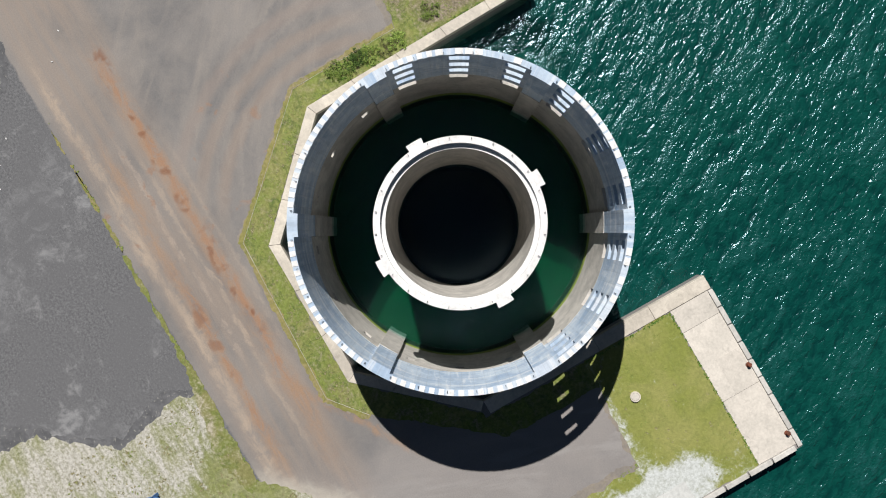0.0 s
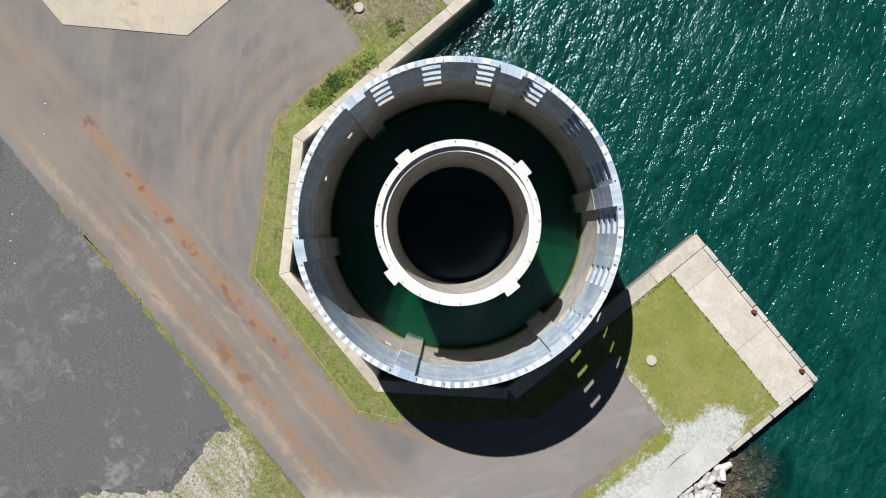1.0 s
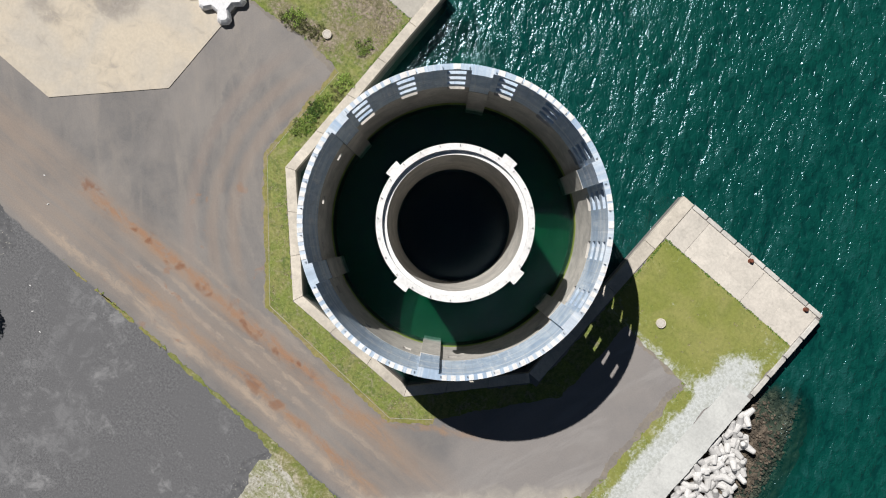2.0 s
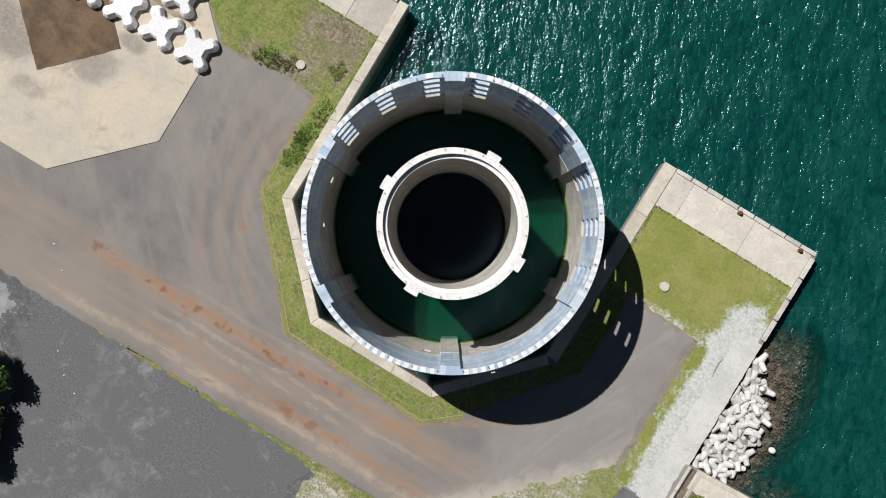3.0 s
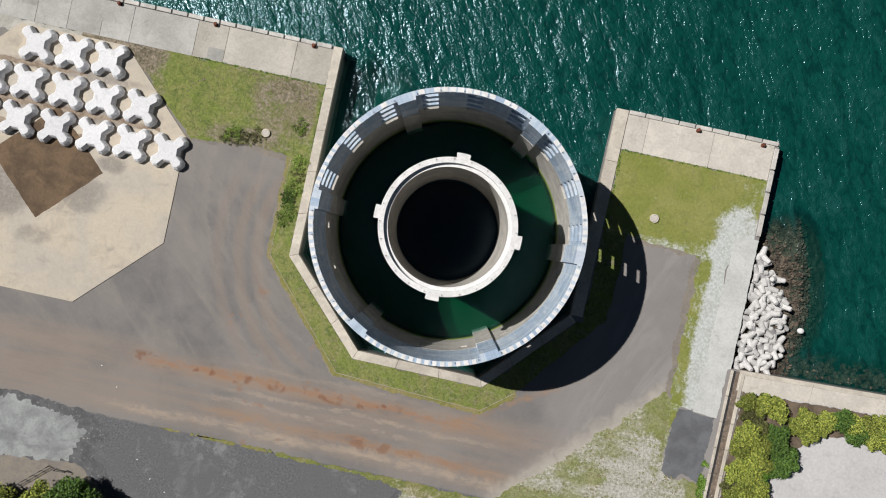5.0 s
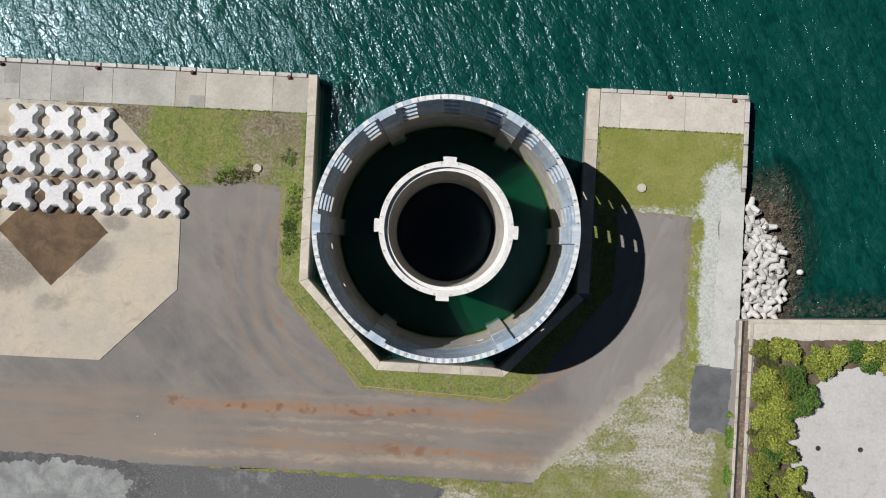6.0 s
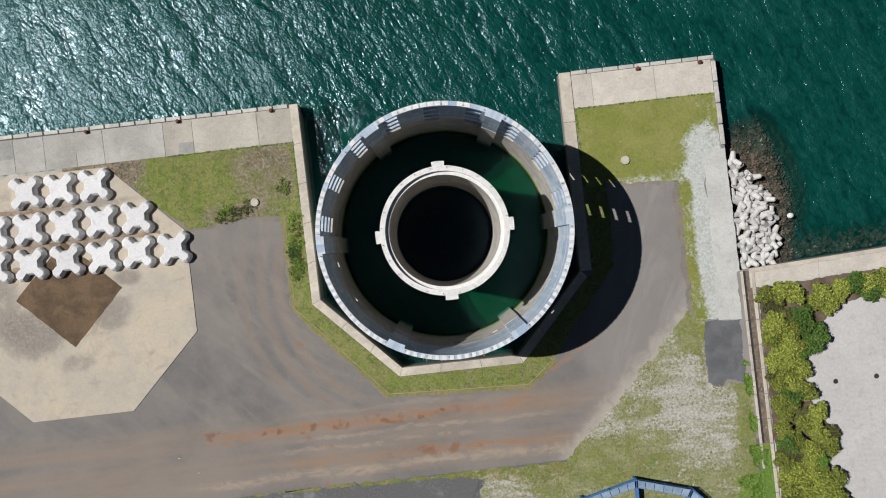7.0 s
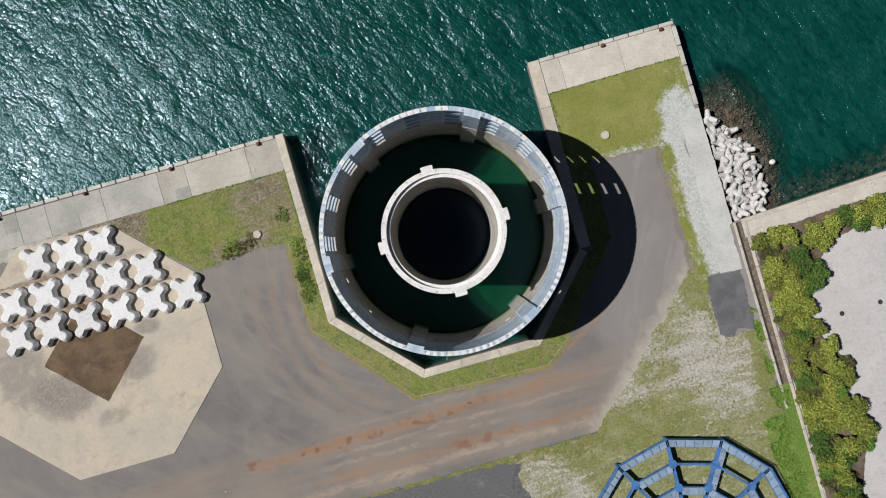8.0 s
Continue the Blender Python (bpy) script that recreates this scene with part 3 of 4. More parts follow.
def quay_edge(name, a, b, width, label, piece=2.45, gap=0.22):
    """A raised kerb of separate concrete blocks along the water, on the landward side of the line a to b."""
    root = tagged(empty(name), label, "quay kerb", kind="structure")
    ax, ay = a
    dx, dy = b[0] - ax, b[1] - ay
    size = math.hypot(dx, dy)
    ux, uy = dx / size, dy / size
    n = round(size / piece)
    piece = size / n
    me = None
    for i in range(n):
        m = Matrix.Translation((ax + ux * piece * (i + 0.5), ay + uy * piece * (i + 0.5), 0)) @ Matrix.Rotation(math.atan2(uy, ux), 4, "Z")
        if me is None:
            ob = part("kerb_block", block(-(piece - gap) / 2, (piece - gap) / 2, -width, 0.06, -0.5, 0.24, 0.04), KERB, root)
            me = ob.data
        else:
            ob = new("kerb_block", me)
            ob.parent = root
        ob.matrix_basis = m
    return root


quay_edge("quay_kerb", (-70 - 24.5, QY + 0.33), (-22.7, QY + 0.02), 0.55, "pale concrete kerb blocks along the quay edge")
quay_edge("quay_kerb", (23.0, QY), (46.1, QY), 0.55, "pale concrete kerb blocks along the pier head")
quay_edge("quay_kerb", (46.2, 22.6), (46.28, 8.9), 0.6, "pale concrete kerb blocks along the pier side", piece=3.4)


def apron(label, x_edges, y0, y1, tilt=0.0):
    root = tagged(empty("apron"), label, "quay apron", kind="structure")
    for a, b in zip(x_edges, x_edges[1:]):
        ya, yb = y0 + tilt * a, y0 + tilt * b
        bm = slab([(a + 0.03, ya), (b - 0.03, yb), (b - 0.03, y1), (a + 0.03, y1)], -0.3, 0.05 + random.uniform(0, 0.012))
        part("slab", bm, CONCRETE if a > 0 else CONCRETE_WORN if a > -45 else CONCRETE_GREY, root)
    return root


apron("pale grey concrete quay apron with open joints", [-94, -83, -73, -67.5, -62.6, -57.5, -53.0, -43.2, -38.5, -28, -22.5], 17.4, 22.86)
apron("pale concrete pier apron with open joints", [23.0, 26.2, 36.3, 45.55], 17.5, 22.82)

for root, boxes in ((bpy.data.objects["apron"], ((-58.2, -53.05, 19.8, 22.8), (-70.0, -67.6, 19.8, 22.8), (-41.0, -38.6, 17.5, 19.3))), (bpy.data.objects["apron.001"], ((31.2, 36.2, 19.4, 22.7), (41.0, 45.4, 19.4, 22.75)))):
    for x0, x1, y0, y1 in boxes:
        part("repair_patch", block(x0, x1, y0, y1, -0.1, 0.068), CONCRETE_GREY if x0 < 0 else CONCRETE, root, "slightly darker repaired concrete")

# the strip of the western apron and gravel behind it
patch("dirt_strip", [(-94, 15.2), (-68, 15.4), (-57, 16.0), (-57, 17.45), (-94, 17.45)], 0.012, GRAVEL, "grey gravelly strip behind the quay apron", "gravel", 0.5, 3.0)

# octagonal storage pad with a diamond of bare earth
PC = (-61.2, -2.95)
PA, PB = 19.75, 8.15
pad_line = [(PC[0] + sx, PC[1] + sy) for sx, sy in ((PA, -PB), (PA, PB), (PB, PA), (-PB, PA), (-PA, PB), (-PA, -PB), (-PB, -PA), (PB, -PA))]
pad = tagged(mesh_object("storage_pad", slab(pad_line, -0.3, 0.10), PAD), "stained pale concrete octagonal storage pad", "concrete pad", kind="structure")
patch("earth_inlay", [(PC[0], PC[1] - 8.5), (PC[0] + 8.65, PC[1] + 0.2), (PC[0], PC[1] + 8.7), (PC[0] - 8.65, PC[1])], 0.108, SAND, "diamond of brown bare earth in the concrete pad", "earth", 0.1, 5.0, 0.5)

for k, (x0, x1, y0, y1) in enumerate(((-77.0, -45.5, 4.95, 5.75), (-75.0, -58.0, 10.9, 11.4), (-72.0, -56.5, 0.9, 2.2))):
    patch("dirt_film", [(x0, y0), ((x0 + x1) / 2, y0 - 0.2), (x1, y0 + 0.1), (x1, y1), ((x0 + x1) / 2, y1 + 0.2), (x0, y1)], 0.104, PAD_DIRT, "brown dirt washed between the rows of blocks", "dirt", 0.45, 60.0 + k, 0.3)

# grass and gravel areas
patch("dusty_edge", [(-42.0, 5.0), (-31, 5.6), (-26.0, 4.9), (-26.1, -9.7), (-12.2, -25.3), (10.9, -26.4), (15.9, -22.2), (14.8, -21.8), (10.3, -22.9), (-10.2, -22.8), (-23.0, -9.2), (-23.0, 7.5), (-41.5, 7)], 0.012, FRINGE, "dusty brown edge between asphalt and grass", "dirt", 0.5, 31.0)
patch("dusty_edge", [(37.3, -16.4), (37.2, 4.0), (28.0, 4.2), (28, 6.2), (39, 6), (39, -18)], 0.012, FRINGE, "dusty brown edge between asphalt and weeds", "dirt", 0.5, 32.0)
patch("grass", [(-60.0, 17.4), (-22.5, 17.4), (-22.5, -8.9), (-9.9, -22.1), (10.2, -22.2), (22.3, -9.4), (23.0, -9.4), (23.0, 6.0), (26.8, 5.0), (26.5, -8.0), (15.2, -21.9), (10.6, -25.6), (-11.8, -24.6), (-25.3, -9.4), (-25.3, 5.6), (-31, 6.3), (-40.6, 5.2), (-52.5, 16.0), (-60, 16.9)], 0.047, SLIP_LAWN, "uneven green grass with brown weeds beside the slip", "grass", 0.35, 1.0)
patch("grass", [(23.0, 17.45), (45.6, 17.45), (45.6, 8.0), (42.65, 8.0), (42.65, 4.0), (36.5, 4.3), (30.8, 4.6), (26.0, 5.0), (23.0, 5.0)], 0.05, PIER_LAWN, "short dry green grass worn to gravel on the pier", "grass", 0.3, 2.0)
patch("path", [(42.7, 8.3), (46.27, 8.4), (46.37, -11.4), (45.9, -11.6), (45.9, -19.2), (42.15, -18.9), (42.5, -5)], 0.06, PATH_TOP, "pale grey concrete service path", "path", 0.14, 6.0)
patch("grass_verge", [(38.3, 4.6), (42.6, 4.6), (42.6, -18.7), (40.2, -18.8), (39.2, -22.0), (38.2, -16.8)], 0.045, PIER_LAWN, "narrow grass verge beside pale gravel", "grass", 0.4, 7.0, 0.3)
patch("asphalt_patch", [(39.5, -19.0), (45.5, -19.2), (45.4, -29.4), (43, -28.6), (41, -29.5), (39.3, -28.7)], 0.02, ASPHALT_PATCH, "dark newer asphalt patch", "asphalt", 0.4, 8.0, 0.25)
patch("gravel_edge", [(2.0, -39.3), (0.4, -41.0), (-1.0, -44.0), (2.0, -51.0), (-2.2, -57.5), (-5.0, -60.0), (-9, -66), (-9, -90), (0, -90), (6, -60), (6, -40)], 0.012, CHIPPED, "loose pale chips spilt over the dark asphalt", "gravel", 0.45, 33.0)
patch("gravel_edge", [(-75, -37.9), (-56, -37.7), (-47.0, -38.6), (-43.5, -41.0), (-44.8, -45.0), (-41.5, -47.5), (-38.8, -52.5), (-40.0, -70), (-50, -70), (-75, -60)], 0.012, CHIPPED, "loose pale chips spilt over the dark asphalt", "gravel", 0.45, 34.0)
patch("weedy_ground", [(17.6, -36.2), (24, -30.6), (37.6, -16.9), (39.4, -19.2), (39.2, -28.8), (42, -29.4), (46.0, -29.5), (46.6, -90), (-6, -90), (-4.0, -60.5), (3.0, -52.0), (0.9, -41.8), (2.0, -39.3), (15.2, -39.2)], 0.015, WEEDS, "pale gravel ground overgrown with dry weeds", "weedy ground", 0.75, 10.0)
patch("grass", [(10.6, -42.0), (3.5, -40.6), (-2.0, -39.4), (-18, -38.9), (-18, -38.5), (-2, -38.5), (15.4, -38.8), (16.5, -40.5)], 0.05, YARD_GRASS, "rough green grass beside the yard", "grass", 0.45, 12.0)
for x0, x1, seed in ((-36.5, -33.0, 13.0), (-31.5, -24.5, 13.5), (-23.6, -18.5, 14.2)):
    patch("grass_edge", [(x0, -38.55), ((x0 + x1) / 2, -38.75), (x1, -38.65), (x1, -38.5), ((x0 + x1) / 2, -38.4)], 0.035, DRY_FRINGE, "thin dry grass growing along a joint in the asphalt", "grass", 0.3, seed, 0.25)
patch("grass", [(42.2, -44.5), (46.3, -44.0), (46.9, -90), (44, -90), (44.5, -62), (42.4, -52.5)], 0.08, GRASS_LUSH, "lush long green grass beside the drain", "grass", 0.9, 14.0, 0.3)
patch("pale_gravel", [(-75, -39.3), (-58, -38.9), (-49.5, -39.9), (-46.8, -41.5), (-48.5, -45.0), (-50, -46.8), (-56, -47.8), (-75, -49)], 0.02, YARD_GRAVEL, "pale grey gravel at the yard edge", "gravel", 1.0, 15.0, 0.25)
patch("tree_bed", [(-75, -48.5), (-53, -47.3), (-47.5, -46.5), (-43.5, -49.0), (-41.0, -52.0), (-42.0, -70), (-75, -70)], 0.03, FRINGE, "bare dusty earth under the trees", "earth", 0.4, 16.0)
# south-east plaza with its quay
plaza_line = [(49.0, -12.4), (69.4, -11.5), (900, 26), (900, -900), (48.9, -900), (48.7, -60)]
tagged(mesh_object("plaza", slab(plaza_line[::-1], -0.3, 0.03), PLAZA), "smooth pale grey concrete plaza", "plaza", kind="structure")
seq = tagged(empty("quay_coping"), "pale concrete quay coping with joints", "coping", kind="structure")
for i in range(9):
    a, b = 47.8 + i * 11.2 + 0.03, 47.8 + (i + 1) * 11.2 - 0.03
    k = 0.0435
    ya, yb = -11.35 + k * (a - 47.8), -11.35 + k * (b - 47.8)
    part("slab", slab([(a, ya - 3.05), (b, yb - 3.05), (b, yb - 0.65), (a, ya - 0.65)], -0.3, 0.10), CONCRETE, seq)
    part("kerb_block", slab([(a, ya - 0.62), (b, yb - 0.62), (b, yb + 0.05), (a, ya + 0.05)], -0.6, 0.22), COPING, seq)
patch("planting_bed", [(48.9, -14.5), (69, -13.6), (110, -11.5), (110, -16), (69, -17.2), (61.5, -18.8), (57, -22.5), (54.8, -26.7), (55.2, -33), (58, -38.5), (57, -44), (59, -49), (55, -60), (55, -100), (48.9, -100)], 0.06, BED, "brown earth of the planting bed", "planting bed", 0.3, 18.0)
drain = tagged(empty("drain"), "narrow concrete drain between two kerbs", "drain", kind="structure")
for x0, x1, top, last in ((46.45, 46.85, 0.16, -40.0), (48.1, 48.6, 0.2, -92.0)):
    y = -11.6
    while y > last:
        part("drain_kerb", block(x0, x1, y - 3.9, y, -0.4, top + random.uniform(-0.03, 0.03), 0.03), COPING, drain)
        y -= 4.0
part("drain_bed", block(46.85, 47.25, -40.0, -11.6, -0.3, 0.012), DARK_STEEL, drain, "dark narrow drain channel")
part("drain_fill", block(47.25, 48.1, -40.0, -11.6, -0.3, 0.02), LITTER, drain, "brown leaf litter along the drain")
patch("grass", [(46.2, -39.6), (48.1, -39.6), (48.1, -92), (46.2, -92)], 0.06, GRASS_LUSH, "green weeds grown over the end of the drain", "grass", 0.2, 40.0)

# dry grass straggling over the asphalt outside the edging
BORDER = [(-25.3, 5.6), (-25.3, -9.4), (-11.8, -24.7), (10.6, -25.7), (15.2, -22.0)]
patch("grass_fringe", offset_line(BORDER, 0.65) + offset_line(BORDER, -0.5)[::-1], 0.03, DRY_FRINGE, "dry yellowish grass straggling over the asphalt edge", "grass", 0.4, 41.0, 0.3)
# kerb line round the grass
edging = tagged(empty("grass_edging"), "thin pale edging along the grass", "edging", kind="structure")
strip("edging_piece", BORDER, 0.0, 0.06, -0.2, 0.07, GRAVEL, edging, joint=5.0)


# ---- the caisson ----
RO, RI, TOP, FOOT, SPLIT = 17.58, 16.9, 17.35, -6.0, 8.6


def ring_wall(edges, levels, solid, ro, ri):
    """A round wall of cells between the angles and levels; cells for which solid() is false are open right through."""
    bm = bmesh.new()
    n = len(edges)
    verts = {}

    def vert(i, k, r):
        key = (i % n, k, r)
        if key not in verts:
            a = radians(edges[i % n])
            verts[key] = bm.verts.new((r * math.cos(a), r * math.sin(a), levels[k]))
        return verts[key]

    is_solid = lambda i, k: 0 <= k < len(levels) - 1 and solid(i % n, k)
    for i in range(n):
        for k in range(len(levels) - 1):
            if not is_solid(i, k):
                continue
            a, b = i, i + 1
            bm.faces.new((vert(a, k, ro), vert(b, k, ro), vert(b, k + 1, ro), vert(a, k + 1, ro)))
            bm.faces.new((vert(b, k, ri), vert(a, k, ri), vert(a, k + 1, ri), vert(b, k + 1, ri)))
            if not is_solid(i, k + 1):
                bm.faces.new((vert(a, k + 1, ro), vert(b, k + 1, ro), vert(b, k + 1, ri), vert(a, k + 1, ri)))
            if not is_solid(i, k - 1):
                bm.faces.new((vert(b, k, ro), vert(a, k, ro), vert(a, k, ri), vert(b, k, ri)))
            if not is_solid(i - 1, k):
                bm.faces.new((vert(a, k, ri), vert(a, k, ro), vert(a, k + 1, ro), vert(a, k + 1, ri)))
            if not is_solid(i + 1, k):
                bm.faces.new((vert(b, k, ro), vert(b, k, ri), vert(b, k + 1, ri), vert(b, k + 1, ro)))
    return bm


OFFS = (-10, -8, -6, -3.65, -1.75, 0, 1.75, 3.65, 6, 8)
edges = [10 + 20 * s + o for s in range(18) for o in OFFS]
slots = [16.0, 13.35, 10.75, 8.1]
SLOT = 0.72
caisson = tagged(empty("caisson"), "huge round pale concrete caisson with slots on its sea side", "caisson")
low_levels = [FOOT, 5.45, 6.65, slots[3] - SLOT, SPLIT]
up_levels = [SPLIT, slots[3] + SLOT, slots[2] - SLOT, slots[2] + SLOT, slots[1] - SLOT, slots[1] + SLOT, slots[0] - SLOT, slots[0] + SLOT, TOP]


def low_solid(i, k):
    s, o = divmod(i, 10)
    if k == 3:
        return not (s < 9 and 3 <= o <= 6)
    if k == 1:
        return not (s >= 9 and 4 <= o <= 5)
    return True


def up_solid(i, k):
    s, o = divmod(i, 10)
    return not (k in (0, 2, 4, 6) and s < 9 and 3 <= o <= 6)


lower_wall = part("lower_wall", ring_wall(edges, low_levels, low_solid, RO, RI), WALL_LOW, caisson, "beige cast concrete lower wall")
upper_wall = part("upper_wall", ring_wall(edges, up_levels, up_solid, RO - 0.003, RI + 0.02), WALL_UP, caisson, "blue-grey panelled concrete upper wall with slots")


def sector(bm, r0, r1, a0, a1, z0, z1, n=3):
    pts = [(r1 * math.cos(radians(a0 + (a1 - a0) * i / n)), r1 * math.sin(radians(a0 + (a1 - a0) * i / n))) for i in range(n + 1)]
    pts += [(r0 * math.cos(radians(a1 - (a1 - a0) * i / n)), r0 * math.sin(radians(a1 - (a1 - a0) * i / n))) for i in range(n + 1)]
    return prism(bm, pts, z0, z1)


for k in range(6):
    a = 60 * k + 0.3
    part("pilaster", sector(bmesh.new(), RI - 0.48, RI + 0.05, a - 4.3, a + 4.3, FOOT, SPLIT - 0.1), WALL_LOW, lower_wall)
    part("pilaster", sector(bmesh.new(), RI - 0.42, RI + 0.05, a - 4.1, a + 4.1, SPLIT - 0.1, TOP - 0.004), WALL_UP, upper_wall)
part("algae_band", ring_wall(edges, [SEA - 0.4, SEA + 0.8], lambda i, k: True, RI + 0.02, RI - 0.025), ALGAE, lower_wall, "yellow-green algae at the waterline")
# assumed dark band under water, added to cut light bounced off the wall
part("submerged_growth", ring_wall(edges, [FOOT + 0.2, SEA - 0.4], lambda i, k: True, RI + 0.02, RI - 0.02), BOUNCE_ABSORBER, lower_wall, "assumed dark growth below the waterline, added to cut bounced light")
# pale cover plates along the rim, and small lifting hooks
n_plates = 108
for k in range(n_plates):
    a = 360 * k / n_plates
    if abs((a + 30) % 60 - 30) < 4.2 or (20 < a < 160 and random.random() < 0.45):
        continue
    w = 0.92 if not 20 < a < 160 else 1.3
    part("rim_plate", sector(bmesh.new(), RI + 0.06, RO - 0.02, a - w, a + w, TOP - 0.02, TOP + 0.05, 2), WHITE, upper_wall)


def hook(parent, r, a, z):
    """A small bent steel lifting eye."""
    bm = bmesh.new()
    for dx, h in ((-0.12, 0.3), (0.12, 0.3)):
        bmesh.ops.create_cube(bm, size=1, matrix=Matrix.Translation((dx, 0, h / 2)) @ Matrix.Diagonal((0.07, 0.09, h, 1)))
    bmesh.ops.create_cube(bm, size=1, matrix=Matrix.Translation((0, 0, 0.3)) @ Matrix.Diagonal((0.31, 0.09, 0.08, 1)))
    ob = part("lifting_hook", bm, DARK_STEEL, parent)
    ob.matrix_basis = Matrix.Rotation(radians(a), 4, "Z") @ pose(r, 0, z) @ Matrix.Scale(0.6, 4)
    return ob


for k in range(36):
    hook(upper_wall, RI + 0.25, 10 * k + 5.3, TOP)

# inner cylinder: raised outer ring, ledge, shaft
LO, LS, LI = 8.82, 8.1, 7.62
circle = [360 * k / 120 for k in range(120)]
always = lambda i, k: True
inner = tagged(empty("inner_cylinder"), "white-topped concrete inner cylinder standing in the caisson", "cylinder")
shaft = part("shaft", ring_wall(circle, [FOOT, TOP - 0.55], always, LO - 0.01, LI + 0.22), WALL_LOW, inner, "grey-beige concrete shaft")
# the shaft gets the same added band against bounced light
part("submerged_growth", ring_wall(circle, [FOOT + 0.2, SEA - 0.1], always, LO + 0.02, LI + 0.18), BOUNCE_ABSORBER, shaft, "assumed dark growth below the waterline, added to cut bounced light")
raised_rim = part("raised_rim", ring_wall(circle, [TOP - 0.55, TOP + 0.05], always, LO, LS), WHITE, inner, "white concrete rim")
part("ledge", ring_wall(circle, [TOP - 0.55, TOP - 0.5], always, LS - 0.002, LI - 0.01), WHITE, inner)
for k in range(4):
    a = 90 * k - 0.4
    part("lug", sector(bmesh.new(), LO - 0.02, LO + 0.62, a - 5.4, a + 5.4, TOP - 1.3, TOP + 0.06), WHITE, raised_rim)
for k in range(24):
    hook(raised_rim, LO - 0.22, 15 * k + 7.0, TOP + 0.05)


# ---- concrete armour units ----
def cross_outline(d):
    """Plan of a four-armed block, drawn in by d."""
    pts = []
    for k in range(4):
        a = radians(45 + 90 * k)
        ca, sa = math.cos(a), math.sin(a)
        w, tip = 0.98 - 0.72 * d, 3.24 - d
        for u, v in ((1.55 - 0.4 * d, -w * 0.9), (2.15, -w * 0.98), (2.75 - 0.6 * d, -w), (tip, -w * 0.5), (tip, w * 0.5), (2.75 - 0.6 * d, w), (2.15, w * 0.98), (1.55 - 0.4 * d, w * 0.9)):
            pts.append((u * ca - v * sa, u * sa + v * ca))
    return pts


def cross_block():
    bm = bmesh.new()
    rings = []
    for d, z in ((0.12, 0.0), (0.06, 0.15), (0.06, 0.5), (0.24, 0.82), (0.5, 1.08)):
        rings.append([bm.verts.new((x, y, z)) for x, y in cross_outline(d)])
    n = len(rings[0])
    for a, b in zip(rings, rings[1:]):
        for i in range(n):
            bm.faces.new((a[i], a[(i + 1) % n], b[(i + 1) % n], b[i]))
    bm.faces.new(rings[-1])
    bm.faces.new(rings[0][::-1])
    ob = mesh_object("cross_block", bm, BLOCK)
    return tagged(ob, "white four-armed concrete armour block on the storage pad", "armour block", "armour blocks on the pad")


first = cross_block()
spots = [(-66.0 + 5.55 * i, 14.0) for i in range(3)] + [(-71.7 + 5.75 * i, 8.2) for i in range(5)] + [(-72.2 + 5.78 * i, 2.55) for i in range(6)]
for i, (x, y) in enumerate(spots):
    m = pose(x + random.uniform(-0.08, 0.08), y + random.uniform(-0.08, 0.08), 0.115, 0, 0, random.uniform(-2.5, 2.5) + 90 * random.randrange(4))
    if i == 0:
        first.matrix_basis = m
    else:
        copy_thing(first, m)


def tetrapod():
    bm = bmesh.new()
    legs = [Vector((0, 0, 1))] + [Vector((math.cos(a) * 0.943, math.sin(a) * 0.943, -0.333)) for a in (0.3, 0.3 + 2.0944, 0.3 + 4.1888)]
    for d in legs:
        m = d.to_track_quat("Z", "Y").to_matrix().to_4x4()
        rings = []
        for r, z in ((0.52, 0.0), (0.52, 0.22), (0.36, 1.45), (0.27, 1.56)):
            rings.append([bm.verts.new(m @ Vector((r * math.cos(k * math.tau / 10), r * math.sin(k * math.tau / 10), z))) for k in range(10)])
        for a, b in zip(rings, rings[1:]):
            for i in range(10):
                bm.faces.new((a[i], a[(i + 1) % 10], b[(i + 1) % 10], b[i]))
        bm.faces.new(rings[-1])
    ob = mesh_object("tetrapod", bm, TETRA)
    return tagged(ob, "weathered pale concrete tetrapod in the pile against the quay", "tetrapod", "tetrapods by the quay")


rng = random.Random(4)
pod = tetrapod()
pod_spots = []
y = -10.2
row = 0
while y < 6.4:
    reach = 53.6 - max(0, (y + 4) * 0.14) - (1.4 if y > 2.0 else 0) - (1.6 if y > 4.0 else 0)
    x = 47.5 + (0.75 if row % 2 else 0) + rng.uniform(-0.2, 0.2)
    while x < reach:
        pod_spots.append((x + rng.uniform(-0.25, 0.25), y + rng.uniform(-0.3, 0.3), -1.0 - 0.1 * (x - 47.5) + rng.uniform(-0.28, 0.28)))
        x += 1.58
    y += 1.36
    row += 1
for i, (x, y, z) in enumerate(pod_spots):
    m = pose(x, y, z, rng.choice((180, 180, 180, 180, 110)) + rng.uniform(-15, 15), rng.uniform(-15, 15), rng.uniform(0, 360))
    if i == 0:
        pod.matrix_basis = m
    else:
        copy_thing(pod, m)

